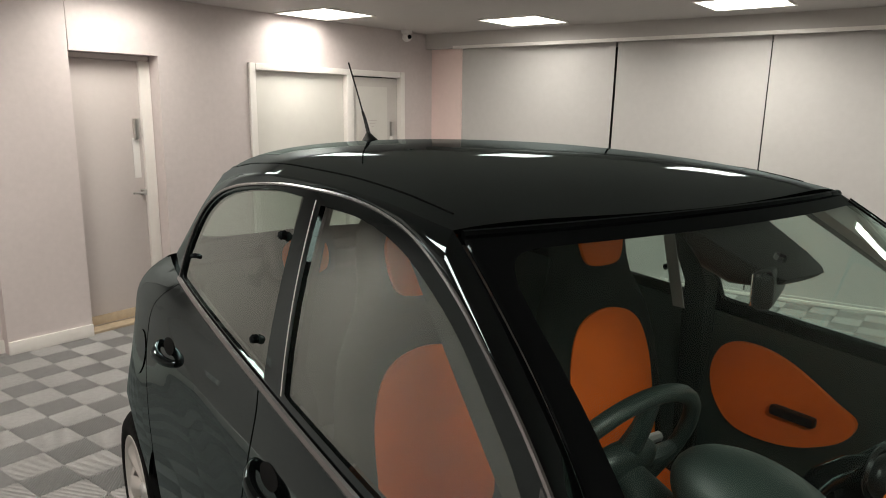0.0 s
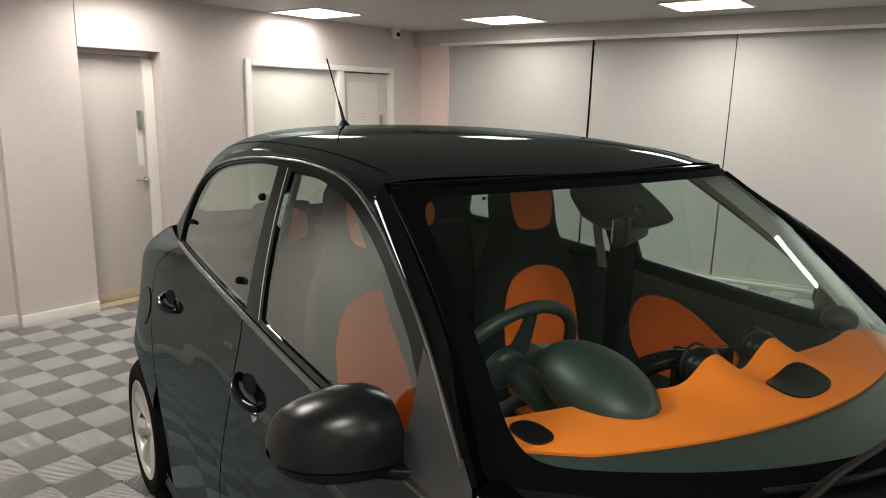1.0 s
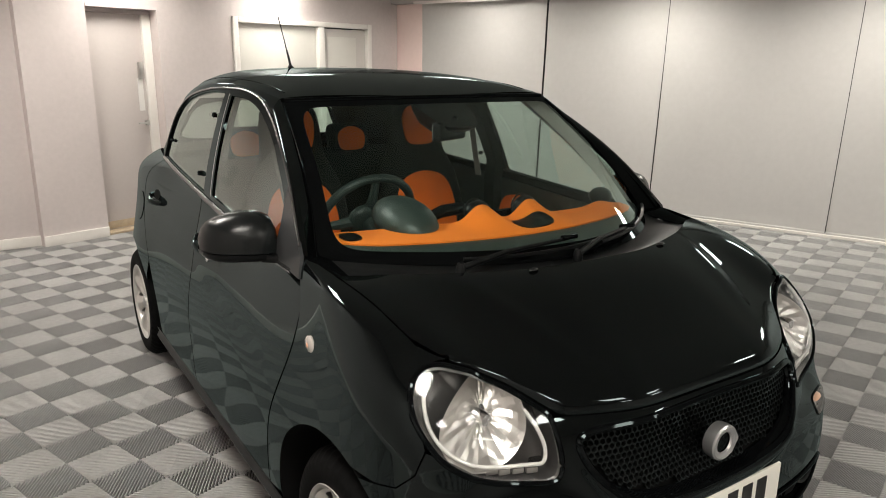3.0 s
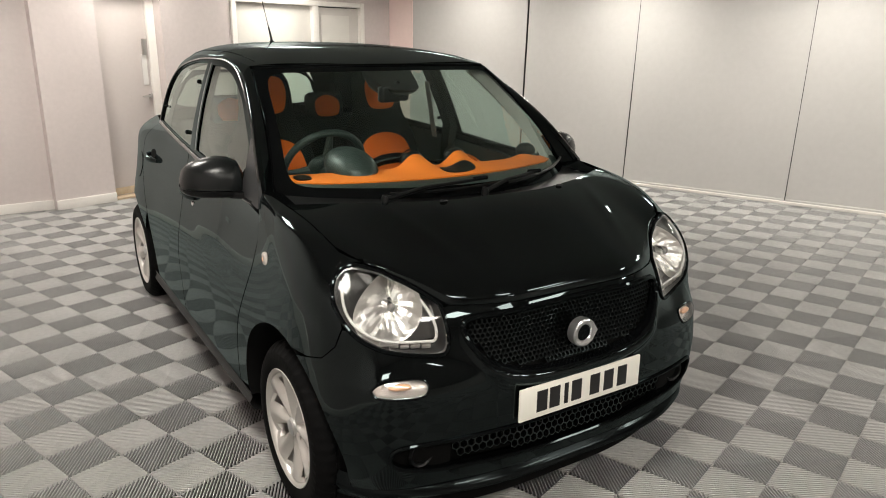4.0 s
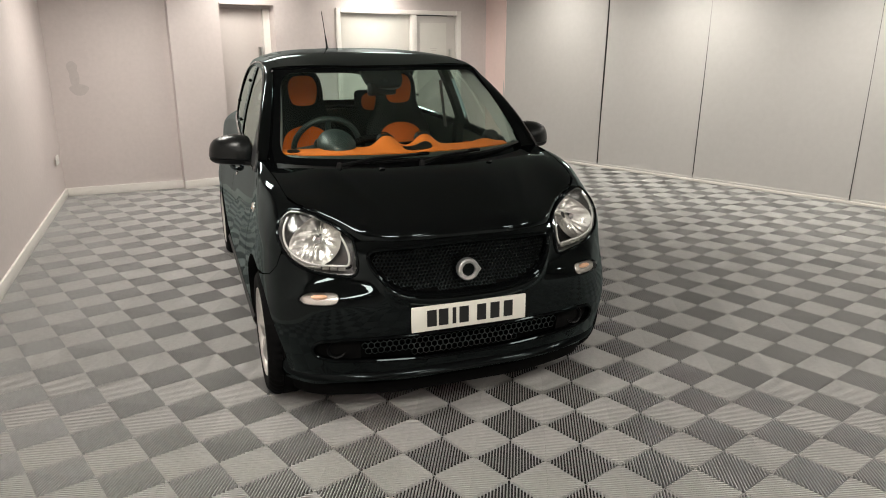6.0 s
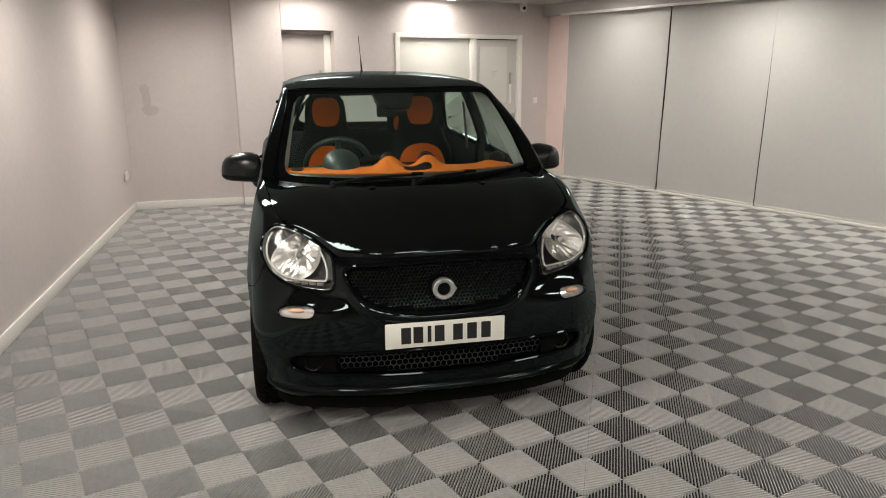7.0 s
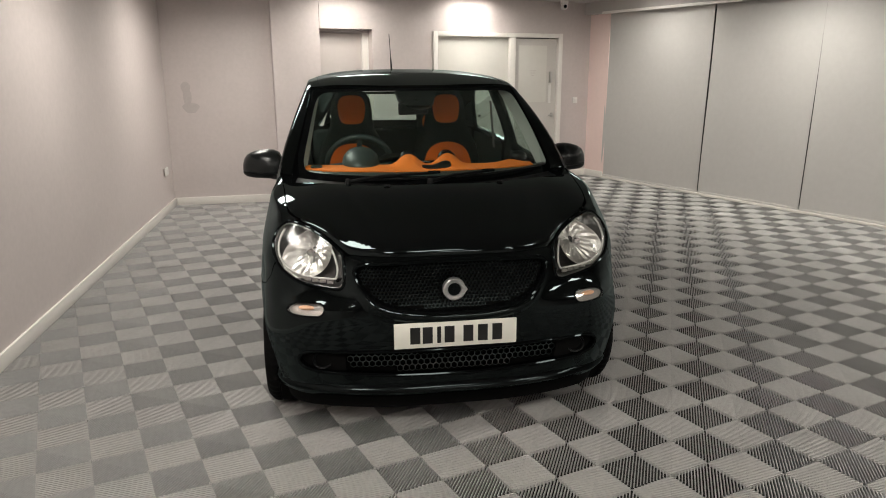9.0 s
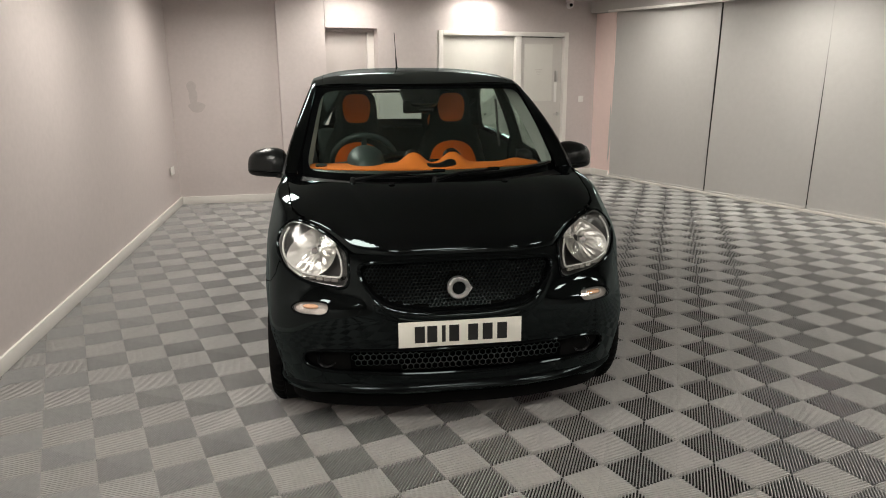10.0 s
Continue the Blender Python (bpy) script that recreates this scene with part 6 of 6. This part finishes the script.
for cx in (-0.30, 0.30):
    hr = part("rear_headrest", box_bm((0.24, 0.10, 0.17), (cx, 2.76, 1.155), 0.045, Matrix.Rotation(radians(-10), 3, "X"), 4), M_SEATBLK, rb_, "black rear headrest")
    ov = catmull([(-0.07, -0.05), (-0.075, 0.03), (0, 0.065), (0.075, 0.03), (0.07, -0.05), (0, -0.065)], 5, True)
    panel("rear_head_insert", ov, lambda x, h, cx=cx: (cx + x, 2.7045 + 0.17 * h, 1.160 + h), M_SEATORANGE, rb_, step=0.025, depth=0.012, toward=(cx, 3.4, 1.15), label="orange rear headrest panel")
part("parcel_shelf", box_bm((1.10, 0.42, 0.03), (0, 3.10, 1.02), 0.01), M_SEATBLK, car, "black parcel shelf")
part("boot_wall", box_bm((0.96, 0.03, 0.7), (0, 3.34, 0.68)), M_INNER, car)

# rear-view mirror and sensor housing at the screen head
rows = []
for k, (q, w, dep) in enumerate(((0.0, 0.118, 0.012), (0.12, 0.116, 0.055), (0.40, 0.106, 0.09), (0.70, 0.094, 0.085), (0.92, 0.078, 0.05), (1.0, 0.06, 0.02))):
    z = 1.442 - 0.080 * q
    ring = []
    for i in range(20):
        a = 2 * math.pi * i / 20
        c, d = math.cos(a), math.sin(a)
        x = 0.002 + math.copysign(abs(c) ** 0.6, c) * w
        b = max(0.0, math.copysign(abs(d) ** 0.6, d)) * dep
        ring.append(tuple(np.array(screen(x, z)) + (0, 0.008 + b * 0.75, -0.006 - b * 0.65)))
    rows.append(ring)
v, f = loft(rows, closed=True)
f += [tuple(range(20)), tuple(len(v) - 20 + i for i in range(20))[::-1]]
build("sensor_housing", v, f, M_BLACK, car, "black rain sensor housing")
MTURN = Matrix.Rotation(radians(24), 3, "Z")
im = part("interior_mirror", box_bm((0.185, 0.035, 0.070), (-0.022, 1.225, 1.338), 0.016, MTURN, 3), M_BLACK, car, "black rear-view mirror")
part("mirror_face", box_bm((0.17, 0.003, 0.058), Vector((-0.022, 1.225, 1.338)) + MTURN @ Vector((0, 0.0185, 0)), 0.001, MTURN), M_CHROME, im, "mirror face")
v, f = tube([(-0.022, 1.222, 1.355), (0.0, 1.222, 1.385)], 0.012, 8)
build("mirror_arm", v, f, M_BLACK, im)

# panes let the light in
for ob in list(car.children):
    if ob.name.split(".")[0] in ("windscreen", "front_side_window", "rear_side_window", "rear_window", "headlamp", "indicator"):
        ob.visible_shadow = False
# ---- ribbed floor tiles ----------------------------------------------------
TILE, TILE_A, TILE_O = 0.284, radians(-26.1), (0.0155, -0.0747)
RIBS, RIB_H = 24, 0.018


def tile_mesh():
    verts, faces, dark = [], [], []
    h = TILE / 2
    pitch = TILE / RIBS
    for side in range(4):
        c, s = round(math.cos(side * math.pi / 2)), round(math.sin(side * math.pi / 2))
        for i in range(RIBS):
            x = -h + (i + 0.5) * pitch
            w = pitch * 0.188
            ln = h - abs(x)
            if ln < 0.004:
                continue
            y0 = -h + 0.0006
            y1 = -abs(x) - 0.002
            if y1 - y0 < 0.003:
                continue
            # rib with a slightly rounded head on a narrower web
            prof = [(x - 0.35 * w, -RIB_H), (x - 0.35 * w, -0.0021), (x - w, -0.0021), (x - w, -0.5 * w), (x - 0.6 * w, 0), (x + 0.6 * w, 0), (x + w, -0.5 * w), (x + w, -0.0021), (x + 0.35 * w, -0.0021), (x + 0.35 * w, -RIB_H)]
            o = len(verts)
            verts += [(c * a - s * b, s * a + c * b, z) for a, z in prof for b in (y0, y1)]
            faces += [(o + 2 * i, o + 2 * i + 2, o + 2 * i + 3, o + 2 * i + 1) for i in (0, 2, 3, 4, 5, 6, 8)]
            # every other rib field takes the colour that holds the rib shade
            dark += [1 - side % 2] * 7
    for sx in (-1, 1):
        o = len(verts)
        a, b = h * sx, h * sx
        for t0, t1 in (((-h, -h), (h, h)), ((-h, h), (h, -h))):
            if sx < 0:
                continue
            o = len(verts)
            d = Vector((t1[0] - t0[0], t1[1] - t0[1])).normalized()
            n = Vector((-d.y, d.x)) * 0.0014
            p, q = Vector(t0) + d * 0.01, Vector(t1) - d * 0.01
            verts += [(*(p + n), -0.006), (*(p - n), -0.006), (*(q - n), -0.006), (*(q + n), -0.006)]
            faces += [(o, o + 1, o + 2, o + 3)]
            dark.append(1)
    # little interlock rings at the corners
    for cx, cy in ((-h, -h), (h, h)):
        o = len(verts)
        for r in (0.0045, 0.0085):
            verts += [(cx + r * math.cos(a), cy + r * math.sin(a), 0.0006) for a in np.linspace(0, 2 * math.pi, 10, endpoint=False)]
        faces += [(o + k, o + 10 + k, o + 10 + (k + 1) % 10, o + (k + 1) % 10) for k in range(10)]
        dark += [0] * 10
    return verts, faces, dark


tv, tf, tdark = tile_mesh()
tile_me = bpy.data.meshes.new("floor_tile")
tile_me.from_pydata(tv, [], tf)
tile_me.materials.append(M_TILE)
tile_me.materials.append(M_TILE_SHADE_STRIP)
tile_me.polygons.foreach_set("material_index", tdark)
tile_me.shade_smooth()
floor = tagged(empty("floor"), "grey ribbed interlocking plastic floor tiles in a checker pattern", "floor", kind="structure")
ca, sa = math.cos(TILE_A), math.sin(TILE_A)
near, rest = [], []
for i in range(-40, 41):
    for j in range(-40, 41):
        lx, ly = (i + 0.5) * TILE, (j + 0.5) * TILE
        x, y = TILE_O[0] + ca * lx - sa * ly, TILE_O[1] + sa * lx + ca * ly
        if x < -2.5 or y < -5.3 or y > 7.8 or x > 8:
            continue
        p = Vector((x, y, 0))
        if (x > -1.1 and (p - W0).dot(WN) < -0.25) or (p - B0).dot(BN) < -0.25:
            continue
        if y > 6.15 and x < -0.9:
            continue
        (near if -1.9 < x < 2.3 and -1.9 < y < 2.4 else rest).append((x, y))
near.sort(key=lambda q: math.hypot(q[0] - 0.1, q[1] + 0.2))
rest += near[300:]
for x, y in near[:300]:
    o = new("tile", tile_me)
    o.parent = floor
    o.location = (x, y, 0)
    o.rotation_euler = (0, 0, TILE_A)
base = np.array(tv)
rb = np.stack([ca * base[:, 0] - sa * base[:, 1], sa * base[:, 0] + ca * base[:, 1], base[:, 2]], 1)
allv = np.concatenate([rb + np.array((x, y, 0)) for x, y in rest])
allf = [tuple(q + k * len(base) for q in f) for k in range(len(rest)) for f in tf]
me = bpy.data.meshes.new("far_tiles")
me.from_pydata(allv.tolist(), [], allf)
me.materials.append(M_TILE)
me.materials.append(M_TILE_SHADE_STRIP)
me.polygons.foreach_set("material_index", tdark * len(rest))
me.shade_smooth()
o = tagged(new("far_tiles", me), kind="stuff")
o.parent = floor
